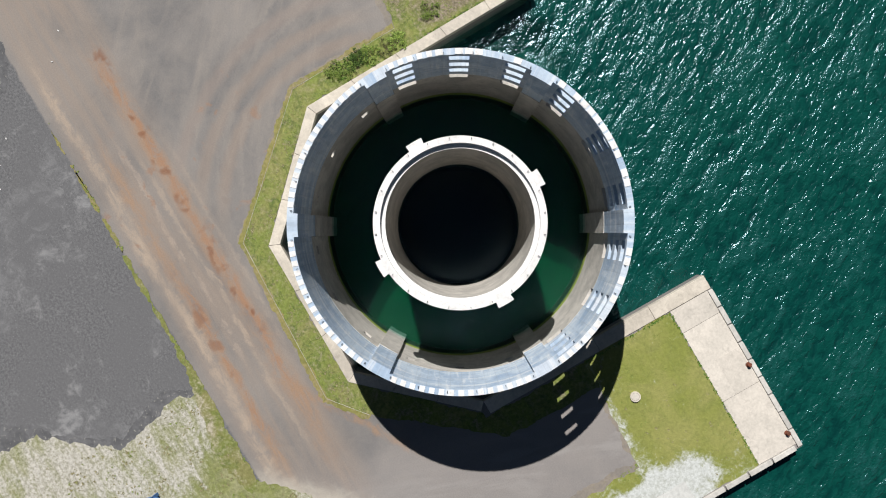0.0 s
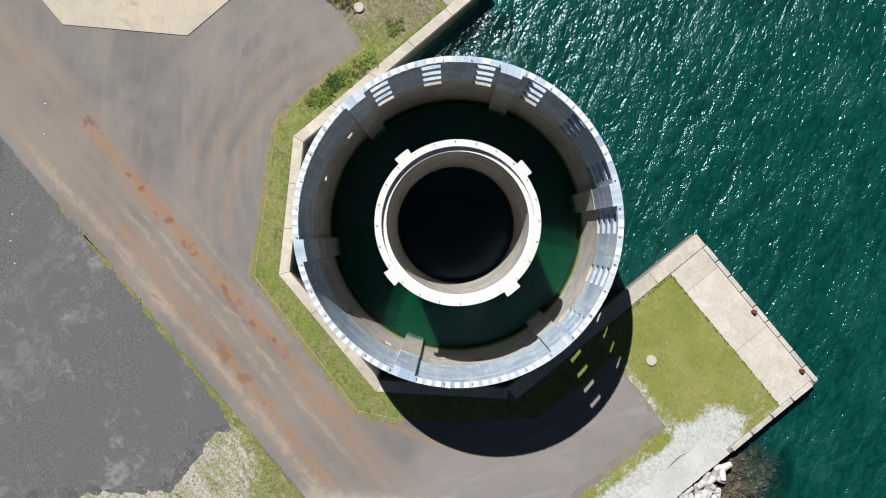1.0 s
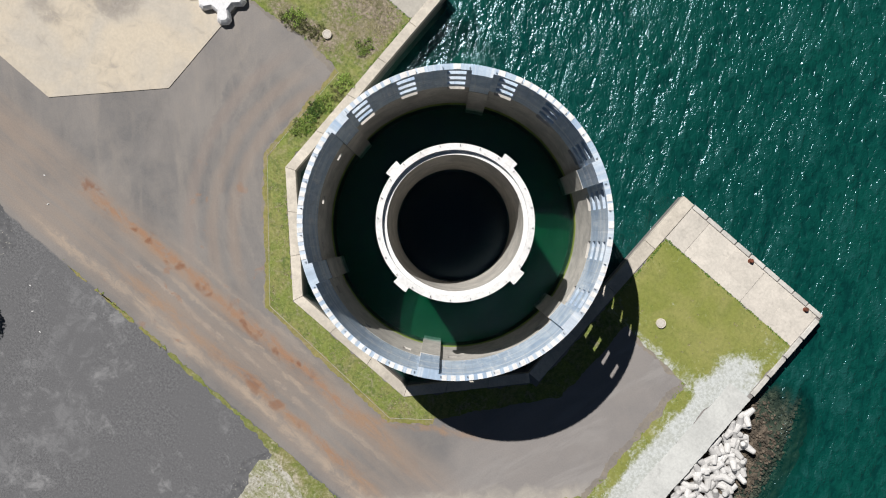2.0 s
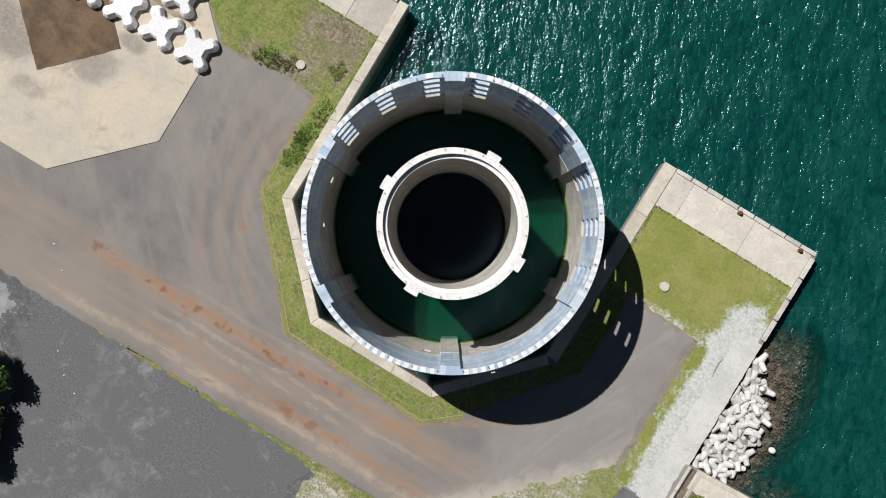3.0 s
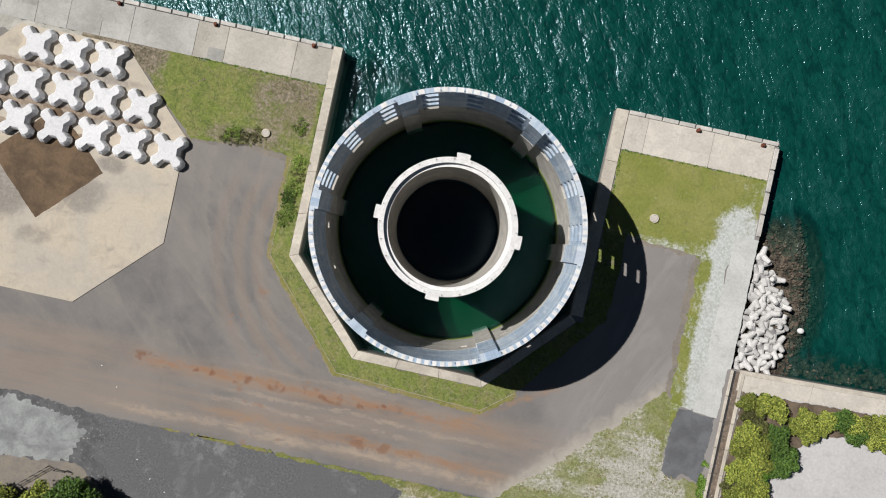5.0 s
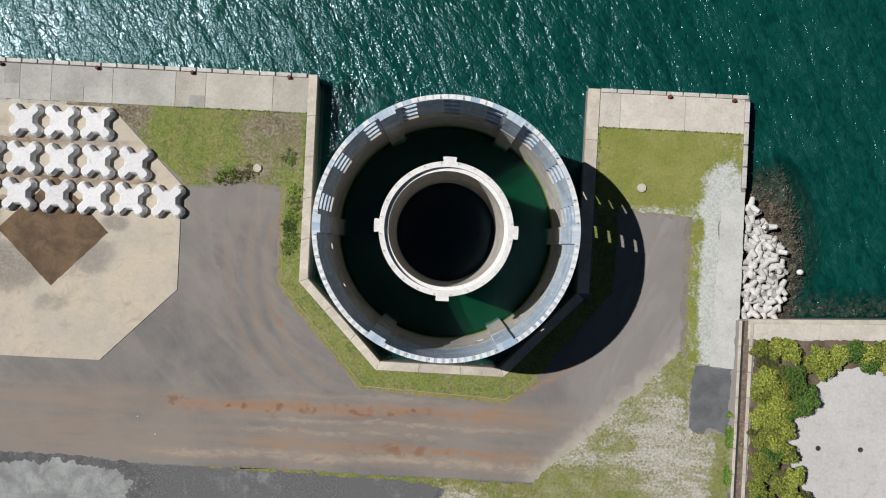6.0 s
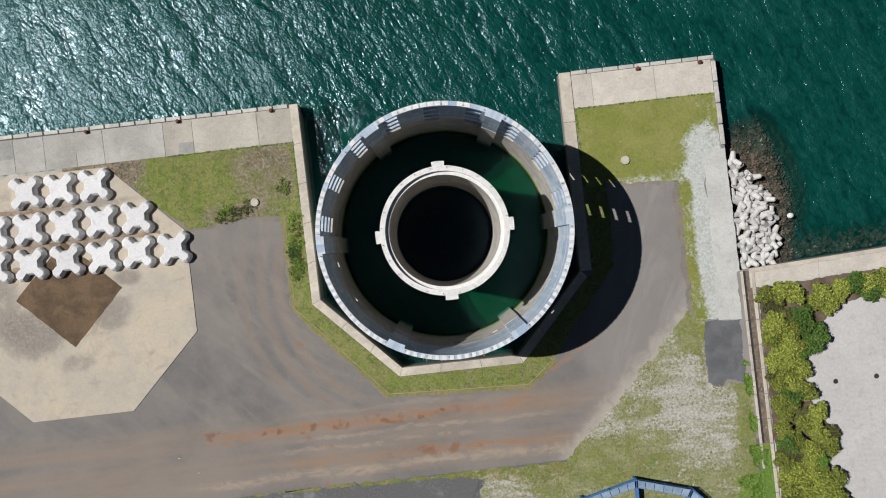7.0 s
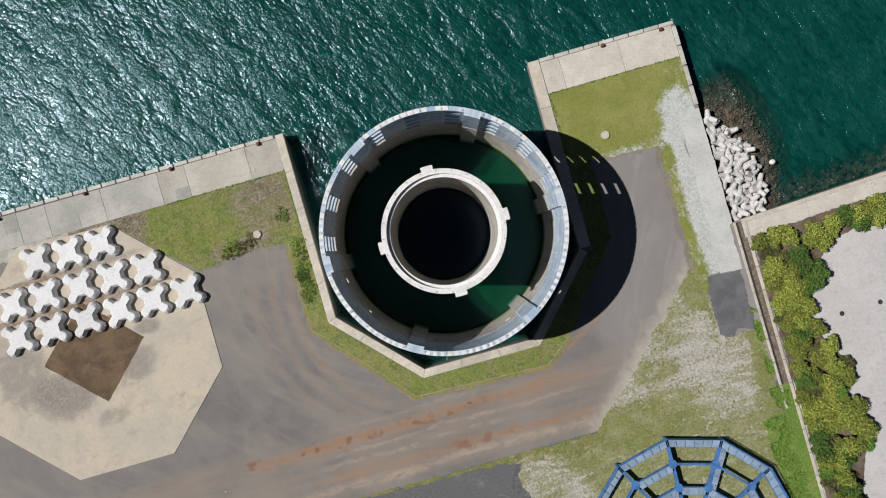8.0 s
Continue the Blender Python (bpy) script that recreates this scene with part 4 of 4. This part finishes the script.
# rubble mound sloping under the water
def scattered(name, poses, material):
    """Many small faceted stones joined into one mesh."""
    seed_bm = bmesh.new()
    bmesh.ops.create_icosphere(seed_bm, subdivisions=1, radius=1.0)
    base = np.array([v.co[:] for v in seed_bm.verts])
    tris = np.array([[v.index for v in f.verts] for f in seed_bm.faces])
    seed_bm.free()
    verts, faces = [], []
    for i, m in enumerate(poses):
        a = np.array(m)
        rough = base * (1 + np.random.uniform(-0.18, 0.18, (len(base), 1)))
        verts.append(rough @ a[:3, :3].T + a[:3, 3])
        faces.append(tris + i * len(base))
    me = bpy.data.meshes.new(name)
    me.from_pydata(np.concatenate(verts).tolist(), [], np.concatenate(faces).tolist())
    me.materials.append(material)
    return new(name, me)


mound = bmesh.new()
bmesh.ops.create_grid(mound, x_segments=44, y_segments=72, size=1.0)
for v in mound.verts:
    x, y = 55.0 + v.co.x * 9.0, 2.5 + v.co.y * 14.7
    drop = 0.045 * (x - 46) + max(0.0, y - 6) * 0.12 + max(0.0, x - 56.0 + max(0.0, y) * 0.25) * 0.6
    v.co = (x, y, -2.05 - drop + 0.35 * noise.noise(Vector((x * 0.9, y * 0.9, 3))))
tagged(mesh_object("rubble_bank", mound, ROCK), "dark stony bank sloping under the water", "stone bank", kind="structure")
stones = []
for i in range(5200):
    x, y = 46.8 + 13.0 * rng.random() ** 1.2, rng.uniform(-11.8, 14.0)
    if x > 59.5 - max(0, y) * 0.35:
        continue
    z = -2.0 - 0.045 * (x - 46) - max(0.0, y - 6) * 0.12 - max(0.0, x - 56.0 + max(0.0, y) * 0.25) * 0.6 + rng.uniform(-0.25, 0.12)
    k = rng.uniform(0.1, 0.36)
    stones.append(pose(x, y, z, rng.uniform(0, 360), rng.uniform(0, 360), 0) @ Matrix.Diagonal((k, k * rng.uniform(0.6, 1), k * rng.uniform(0.5, 0.8), 1)))
for i in range(900):
    x = rng.uniform(54, 95)
    y = -11.2 + 0.0435 * (x - 47.8) + abs(rng.gauss(0, 2.0)) + 0.3
    k = rng.uniform(0.2, 0.55)
    stones.append(pose(x, y, -2.75 - 0.1 * (y + 11) + rng.uniform(-0.2, 0.15), rng.uniform(0, 360), rng.uniform(0, 360), 0) @ Matrix.Diagonal((k, k, k * 0.7, 1)))
tagged(scattered("rubble", stones, ROCK), "dark brown rubble mound half under water", "rubble", kind="stuff")
lone = bmesh.new()
bmesh.ops.create_icosphere(lone, subdivisions=2, radius=0.55, matrix=Matrix.Diagonal((1, 0.85, 0.7, 1)))
stone = tagged(mesh_object("boulder", lone, WHITE), "single pale boulder rising from the water", "boulder")
stone.location = (56.6, -3.6, -2.2)


# ---- quay fittings ----
def bollard():
    """A cast mooring bollard: base plate, waisted shaft and a head that leans to the water."""
    root = tagged(empty("bollard"), "rusty red-brown iron mooring bollard on the quay", "bollard", "bollards along the quay")
    for name, r0, r1, z0, z1, lean in (("base_plate", 0.34, 0.31, 0.0, 0.07, 0.0), ("shaft", 0.2, 0.17, 0.06, 0.42, 0.02), ("head", 0.3, 0.22, 0.4, 0.56, 0.07)):
        bm = bmesh.new()
        bmesh.ops.create_cone(bm, cap_ends=True, segments=16, radius1=r0, radius2=r1, depth=z1 - z0, matrix=Matrix.Translation((0.0, lean, (z0 + z1) / 2)))
        if name != "shaft":
            bmesh.ops.bevel(bm, geom=[e for e in bm.edges if e.calc_face_angle(0) > 1.0], offset=0.025, segments=1, affect="EDGES")
        part(name, bm, RUSTY, root)
    return root


post = bollard()
for i, (x, y) in enumerate(((-85.3, 22.6), (-70.4, 22.6), (-55.4, 22.7), (-40.6, 22.7), (-25.5, 22.7), (33.75, 22.6), (43.75, 22.5))):
    m = pose(x, y, 0.055, 0, 0, rng.uniform(-15, 15))
    if i == 0:
        post.matrix_basis = m
    else:
        copy_thing(post, m)


def manhole(x, y, r, label, z=0.05):
    root = tagged(empty("manhole", pose(x, y, z)), label, "manhole")
    part("collar", ring_wall([k * 15 for k in range(24)], [-0.2, 0.28], always, r, r - 0.14), COPING, root)
    bm = bmesh.new()
    bmesh.ops.create_cone(bm, cap_ends=True, segments=24, radius1=r - 0.15, radius2=r - 0.17, depth=0.1, matrix=Matrix.Translation((0, 0, 0.22)))
    part("cover", bm, CONCRETE, root)
    return root


manhole(-29.8, 8.4, 0.62, "round pale concrete manhole in the weedy grass")
manhole(30.1, 8.3, 0.66, "round pale concrete manhole on the pier lawn")
for x, y in ((59.7, -30.9), (66.3, -30.8)):
    root = tagged(empty("drain_cover", pose(x, y, 0.03)), "small dark round drain cover in the plaza", "drain cover")
    bm = bmesh.new()
    bmesh.ops.create_cone(bm, cap_ends=True, segments=20, radius1=0.4, radius2=0.38, depth=0.03, matrix=Matrix.Translation((0, 0, 0.012)))
    part("lid", bm, DARK_STEEL, root)
    part("frame", ring_wall([k * 18 for k in range(20)], [-0.02, 0.02], always, 0.47, 0.41), CONCRETE_GREY, root)


# ---- blue ring frame lying on the weedy ground ----
def beam(bm, a, b, width, z0, z1):
    ax, ay, bx, by = *a, *b
    s = math.hypot(bx - ax, by - ay)
    nx, ny = -(by - ay) / s * width / 2, (bx - ax) / s * width / 2
    return prism(bm, [(ax + nx, ay + ny), (bx + nx, by + ny), (bx - nx, by - ny), (ax - nx, ay - ny)], z0, z1)


FR = tagged(empty("ring_frame", pose(25.2, -60.0, 0)), "blue painted steel ring frame with pale gratings on low legs", "steel frame")
RADII = (17.5, 13.4, 9.4, 5.4)
corner = lambda r, k: (r * math.cos(radians(30 * k + 30 * 0.0 - 1.5)), r * math.sin(radians(30 * k - 1.5)))
for j, r in enumerate(RADII):
    for k in range(12):
        a, b = corner(r, k), corner(r, k + 1)
        girder = part("ring_beam", beam(bmesh.new(), a, b, 0.36, 1.1, 1.55), BLUE, FR)
        if j != 1 or k % 3 == 0:
            a2, b2 = corner(r - 1.15, k), corner(r - 1.15, k + 1)
            part("ring_beam", beam(bmesh.new(), a2, b2, 0.16, 1.2, 1.5), BLUE, FR)
            n = max(2, round(math.hypot(b[0] - a[0], b[1] - a[1]) / 1.4))
            for i in range(n):
                q = lambda p1, p2, w: (p1[0] + (p2[0] - p1[0]) * w, p1[1] + (p2[1] - p1[1]) * w)
                u0, u1 = i / n + 0.006, (i + 1) / n - 0.006
                part("grating", slab([q(a, b, u0), q(a, b, u1), q(a2, b2, u1), q(a2, b2, u0)], 1.5, 1.57), GRATE, girder)
for k in range(12):
    spoke = part("spoke", beam(bmesh.new(), corner(RADII[0], k), corner(RADII[-1], k), 0.5, 1.05, 1.57), BLUE, FR)
    if k % 3 == 2:
        for i in range(8):
            r0, r1 = RADII[0] - 0.4 - i * 1.4, RADII[0] - 0.4 - (i + 1) * 1.4 + 0.06
            (ax, ay), (bx, by) = corner(r0, k), corner(r1, k)
            sx, sy = 0.75 * math.sin(radians(30 * k - 1.5)), -0.75 * math.cos(radians(30 * k - 1.5))
            part("grating", beam(bmesh.new(), (ax + sx, ay + sy), (bx + sx, by + sy), 0.95, 1.44, 1.5), GRATE, spoke)
    for r in RADII:
        x, y = corner(r, k)
        part("leg", block(x - 0.2, x + 0.2, y - 0.2, y + 0.2, 0.0, 1.2), BLUE, FR)
    for w in (0.0, 0.5):
        a, b = corner(RADII[0] + 0.2, k), corner(RADII[0] + 0.2, k + 1)
        x, y = a[0] + (b[0] - a[0]) * w, a[1] + (b[1] - a[1]) * w
        part("stanchion", block(x - 0.07, x + 0.07, y - 0.07, y + 0.07, 1.2, 2.1), BLUE, FR)
    for z in (1.75, 2.05):
        part("handrail", beam(bmesh.new(), corner(RADII[0] + 0.2, k), corner(RADII[0] + 0.2, k + 1), 0.07, z, z + 0.07), BLUE, FR)
    for r in RADII[1:3]:
        x, y = corner(r, k)
        part("gusset", slab([(x + 0.75 * math.cos(radians(45 * i + 30 * k)), y + 0.75 * math.sin(radians(45 * i + 30 * k))) for i in range(8)], 1.56, 1.585), BLUE, FR)


# ---- planting ----
def leaves(bm, count, lobes, size, r):
    """Small bent leaves scattered over and inside the given lobes (x, y, z, radius, height)."""
    weights = [l[3] ** 2 for l in lobes]
    for i in range(count):
        x, y, z, rad, tall = r.choices(lobes, weights)[0]
        d = Vector((r.gauss(0, 1), r.gauss(0, 1), abs(r.gauss(0, 1)) * 0.9 - 0.15)).normalized()
        k = r.random() ** 0.4 * 1.12
        k *= 1 + 0.4 * noise.noise(Vector((d.x * 3 + x, d.y * 3 + y, d.z * 3)))
        p = Vector((x + d.x * rad * k, y + d.y * rad * k, max(0.05, z + d.z * tall * k)))
        t = Matrix.Translation(p) @ Euler((r.uniform(-0.9, 0.9), r.uniform(-0.9, 0.9), r.uniform(0, 6.3))).to_matrix().to_4x4()
        s = size * r.uniform(0.6, 1.3)
        v = [bm.verts.new(t @ Vector(c)) for c in ((-s, 0, 0), (0, -0.45 * s, 0.12 * s), (s, 0, -0.1 * s), (0, 0.45 * s, 0.12 * s))]
        bm.faces.new(v)


def shrub(name, material, label, category, group, count, wide, tall, leaf, seed, lobes=13, trunk=0.12, core=0.6, lobe=(0.2, 0.38)):
    r = random.Random(seed)
    root = tagged(empty(name), label, category, group)
    spots = [(0, 0, tall * 0.35, wide * core, tall * core)]
    for k in range(lobes):
        a = math.tau * k * 0.382 + r.uniform(-0.4, 0.4)
        d = wide * (0.25 + 0.6 * k / lobes)
        spots.append((d * math.cos(a), d * math.sin(a), tall * r.uniform(0.2, 0.62), wide * r.uniform(*lobe), tall * r.uniform(0.22, 0.4)))
    bm = bmesh.new()
    bmesh.ops.create_cone(bm, cap_ends=True, segments=8, radius1=trunk, radius2=trunk * 0.5, depth=tall * 0.6, matrix=Matrix.Translation((0, 0, tall * 0.3)))
    for x, y, z, rad, h in spots[1:]:
        top = Vector((x, y, z))
        base = Vector((0, 0, tall * 0.15))
        m = Matrix.Translation((base + top) / 2) @ (top - base).to_track_quat("Z", "Y").to_matrix().to_4x4()
        bmesh.ops.create_cone(bm, cap_ends=True, segments=6, radius1=trunk * 0.55, radius2=trunk * 0.2, depth=(top - base).length, matrix=m)
    part("trunk", bm, BARK, root)
    bm = bmesh.new()
    leaves(bm, count, spots, leaf, r)
    part("crown", bm, material, root)
    return root


def plant(kinds, spots):
    used = set()
    for k, x, y, turn in spots:
        m = pose(x, y, 0.05, 0, 0, turn)
        if k in used:
            copy_thing(kinds[k], m)
        else:
            kinds[k].matrix_basis = m
            used.add(k)


bushes = [
    shrub("bush", LEAF_OLIVE, "yellow-green leafy bush in the planting bed", "bush", "bushes of the hedge", 3200, 1.9, 2.9, 0.18, 1, 10),
    shrub("bush", LEAF_OLIVE, "yellow-green leafy bush in the planting bed", "bush", "bushes of the hedge", 2700, 1.7, 2.3, 0.18, 2, 9),
    shrub("bush", LEAF_GREEN, "dark green leafy bush in the planting bed", "bush", "bushes of the hedge", 3100, 1.9, 2.7, 0.18, 3, 10),
    shrub("bush", LEAF_BROWN, "dull brownish green bush in the planting bed", "bush", "bushes of the hedge", 2300, 1.7, 1.8, 0.15, 4, 9),
    shrub("bush", LEAF_BRIGHT, "bright fresh green bush in the planting bed", "bush", "bushes of the hedge", 2500, 1.7, 2.2, 0.18, 5, 9),
]
spots = []
y = -15.6
while y > -82:
    east = 53.6 if y > -24 else (54.0 if y > -34 else (55.2 if y > -37.5 else (58.6 if y > -42.0 else (56.0 if y > -45 else (58.0 if y > -53 else 53.5)))))
    x = 49.9 + rng.uniform(-0.2, 0.3)
    while x < east + rng.uniform(-1.2, 0.6):
        far = (x - 50) / 6
        k = rng.choices(range(5), (3, 2.5, 0.9 + far, 0.5 + far + (1.0 if y < -40 else 0), 0.5) if y < -30 or x > 54.5 else (4, 4, 0.1, 0.3, 0.15))[0]
        if rng.random() > 0.06:
            spots.append((k, x + rng.uniform(-0.5, 0.5), y + rng.uniform(-0.5, 0.5), rng.uniform(0, 360)))
        x += rng.uniform(1.6, 2.1)
    y -= 1.8
for x, y in ((58.6, -16.4), (60.5, -17.0), (59.4, -18.3), (57.6, -17.6), (61.8, -15.8), (63.8, -15.4), (65.6, -15.7), (67.5, -15.3), (69.3, -14.9), (71.3, -15.2), (73.2, -14.9), (75, -14.6), (66.3, -17.0), (68.8, -17.0), (71.0, -16.9), (77, -14.8), (79, -14.7), (56.0, -24.4), (57.0, -22.6), (52.2, -15.4), (53.8, -15.9), (54.6, -21.2), (54.9, -19.6)):
    spots.append((rng.choice((0, 1, 0, 1, 0, 2)) if x > 57.5 or y > -17 else 2, x, y, rng.uniform(0, 360)))
plant(bushes, spots)

trees = [
    shrub("tree", LEAF_GREEN, "leafy dark green tree at the edge of the yard", "tree", "trees by the yard", 9000, 3.9, 6.5, 0.26, 21, 22, 0.28),
    shrub("tree", LEAF_OLIVE, "olive green tree at the edge of the yard", "tree", "trees by the yard", 6500, 3.3, 5.0, 0.26, 22, 18, 0.22),
]
plant(trees, [(0, -45.2, -51.2, 0), (1, -50.2, -52.6, 40), (1, -56.8, -54.0, 150), (0, -48.5, -57.5, 200), (1, -41.8, -57.0, 90), (1, -40.2, -62.0, 10)])


# ---- weeds and tufts that break up the lawns ----
def inside(x, y, pts):
    hit = False
    for (ax, ay), (bx, by) in zip(pts, pts[1:] + pts[:1]):
        if (ay > y) != (by > y) and x < ax + (y - ay) / (by - ay) * (bx - ax):
            hit = not hit
    return hit


def tufts(label, areas, material, size, tall, seed):
    """Low tufts of thin blades; areas are outlines with a number of tufts and how strongly they gather in clumps."""
    r = random.Random(seed)
    verts, faces = [], []
    for pts, count, clump in areas:
        xs, ys = [p[0] for p in pts], [p[1] for p in pts]
        made = tries = 0
        while made < count and tries < count * 60:
            tries += 1
            x, y = r.uniform(min(xs), max(xs)), r.uniform(min(ys), max(ys))
            if not inside(x, y, pts) or noise.noise(Vector((x * 0.35, y * 0.35, seed))) < clump * r.random() - 0.1:
                continue
            made += 1
            k = r.uniform(0.5, 1.2)
            for i in range(6):
                a = r.uniform(0, math.tau)
                dx, dy = math.cos(a), math.sin(a)
                reach, up, w = size * k * r.uniform(0.5, 1), tall * k * r.uniform(0.4, 1), size * k * 0.22
                n = len(verts)
                verts += [(x - dy * w, y + dx * w, 0.03), (x + dy * w, y - dx * w, 0.03), (x + dx * reach + dy * w * 0.4, y + dy * reach - dx * w * 0.4, up), (x + dx * reach - dy * w * 0.4, y + dy * reach + dx * w * 0.4, up)]
                faces.append((n, n + 1, n + 2, n + 3))
    me = bpy.data.meshes.new("weeds")
    me.from_pydata(verts, [], faces)
    me.materials.append(material)
    return tagged(new("weeds", me), label, "weeds", kind="stuff")


BAND = [(-22.6, 6.0), (-22.6, -8.9), (-9.9, -22.2), (10.2, -22.3), (15.0, -22.0), (10.6, -25.5), (-11.8, -24.5), (-25.2, -9.4), (-25.2, 6.0)]
NORTH = [(-44.5, 17.2), (-22.7, 17.2), (-22.7, 6.0), (-40.5, 5.6)]
PIER = [(23.1, 17.3), (45.4, 17.3), (45.4, 12.0), (40, 10), (36, 6), (23.1, 5.4)]
VERGE = [(37.6, 4.2), (40, 4.2), (40, -18.5), (38, -16.8)]
ROUGH = [(18, -36.5), (37.5, -17.4), (39.0, -20), (39, -29), (46, -30), (46.2, -62), (0, -62), (3, -50), (1.5, -41), (15, -39.2)]
EDGE = [(-40, -38.7), (16, -39.2), (16, -38.7), (-40, -38.1)]
tufts("low green weeds scattered over the lawns", [(BAND, 600, 0.5), (NORTH, 600, 0.6), (PIER, 160, 0.5), (VERGE, 120, 0.2), (ROUGH, 320, 1.2), (EDGE, 90, 0.5)], LEAF_LAWN, 0.22, 0.1, 3)
tufts("dry brown weeds scattered over the lawns", [(NORTH, 250, 0.9), ([(-34, 17), (-23, 17), (-23, 9), (-31, 10)], 500, 0.7), (ROUGH, 1300, 0.6), (BAND, 250, 0.8), (PIER, 60, 0.8)], LEAF_STRAW, 0.24, 0.12, 8)
tufts("dark green taller weeds by the slip", [([(-25.0, 0.5), (-23.0, 0.5), (-23.0, -3.5), (-25.0, -3.5)], 150, 0.4), ([(-25.0, 5.5), (-22.7, 5.5), (-22.7, 0.5), (-25.0, 0.5)], 60, 0.4), ([(-36, 6.0), (-30, 6.0), (-30, 7.6), (-36, 7.6)], 90, 0.5), ([(23.05, 5), (23.3, 5), (23.3, 17.4), (23.05, 17.4)], 110, -9.0), ([(23.1, 17.3), (45.5, 17.3), (45.5, 17.5), (23.1, 17.5)], 130, -9.0), ([(-43, 17.25), (-22.6, 17.25), (-22.6, 17.42), (-43, 17.42)], 110, -9.0), ([(-22.75, 17), (-22.5, 17), (-22.5, 7), (-22.75, 7)], 60, -9.0)], LEAF_BRIGHT, 0.2, 0.16, 12)
tufts("long lush grass beside the drain", [([(42.4, -44.8), (46.2, -44.2), (46.4, -66), (44.5, -66), (42.6, -52.5)], 1600, 0.1), ([(45.2, -26), (46.2, -26), (46.2, -40), (45.4, -40)], 160, 0.3), ([(44.6, -38.8), (47.6, -38.8), (47.6, -43), (45.4, -43)], 260, 0.1)], LEAF_LONG, 0.5, 0.28, 17)


def railing(ends, label):
    """A low dark steel railing with posts and two rails."""
    root = tagged(empty("railing"), label, "railing")
    for (ax, ay), (bx, by) in zip(ends, ends[1:]):
        for z in (0.5, 0.95):
            part("rail", beam(bmesh.new(), (ax, ay), (bx, by), 0.07, z, z + 0.07), DARK_STEEL, root)
        n = max(1, round(math.hypot(bx - ax, by - ay) / 1.5))
        for i in range(n + 1):
            x, y = ax + (bx - ax) * i / n, ay + (by - ay) * i / n
            part("post", block(x - 0.05, x + 0.05, y - 0.05, y + 0.05, 0.0, 1.05), DARK_STEEL, root)
    return root


railing([(-57.5, -53.4), (-54.4, -50.6), (-51.3, -47.8)], "low dark steel railing beside the trees")
railing([(-50.1, -48.0), (-48.4, -47.9)], "short dark steel railing beside the trees")
# pale scraps lying on the yard
for x, y, a in ((-46.7, -31.2, 20), (-43.8, -33.9, 70), (-38.5, -44.0, 10), (-36.0, -46.5, 50), (-33.4, -48.0, 0)):
    bm = bmesh.new()
    bmesh.ops.create_icosphere(bm, subdivisions=1, radius=0.11, matrix=Matrix.Diagonal((1.6, 0.7, 0.4, 1)))
    scrap = tagged(mesh_object("stone_chip", bm, WHITE), "small pale stone chip lying on the asphalt", "stone", "stone chips on the yard")
    scrap.matrix_basis = pose(x, y, 0.05, 0, 0, a)


weeds_kinds = [
    shrub("weed_bush", LEAF_WEED, "low green weed bush growing in the grass", "weed", "weed bushes in the grass", 620, 1.6, 0.45, 0.1, 51, 26, 0.02, 0.08, (0.08, 0.2)),
    shrub("weed_bush", LEAF_BROWN, "low dull brown weed bush at the lawn edge", "weed", "weed bushes in the grass", 420, 1.5, 0.3, 0.09, 52, 24, 0.02, 0.06, (0.08, 0.18)),
    shrub("weed_bush", LEAF_GREEN, "dark green sprawling weed bush growing in the grass", "weed", "weed bushes in the grass", 640, 1.35, 0.5, 0.1, 53, 22, 0.02, 0.12, (0.08, 0.22)),
]
plant(weeds_kinds, [(2, -24.3, -1.2, 0), (0, -24.0, -2.4, 50), (2, -24.5, -0.1, 100), (0, -24.1, 1.2, 150), (0, -24.5, -3.6, 210), (0, -23.7, 5.0, 80), (1, -23.6, 3.4, 20), (1, -33.8, 6.9, 0), (1, -32.2, 7.1, 80), (1, -35.4, 6.7, 140), (0, -34.6, 7.4, 10), (1, -30.9, 7.8, 190), (0, -25.0, 10.4, 250)])
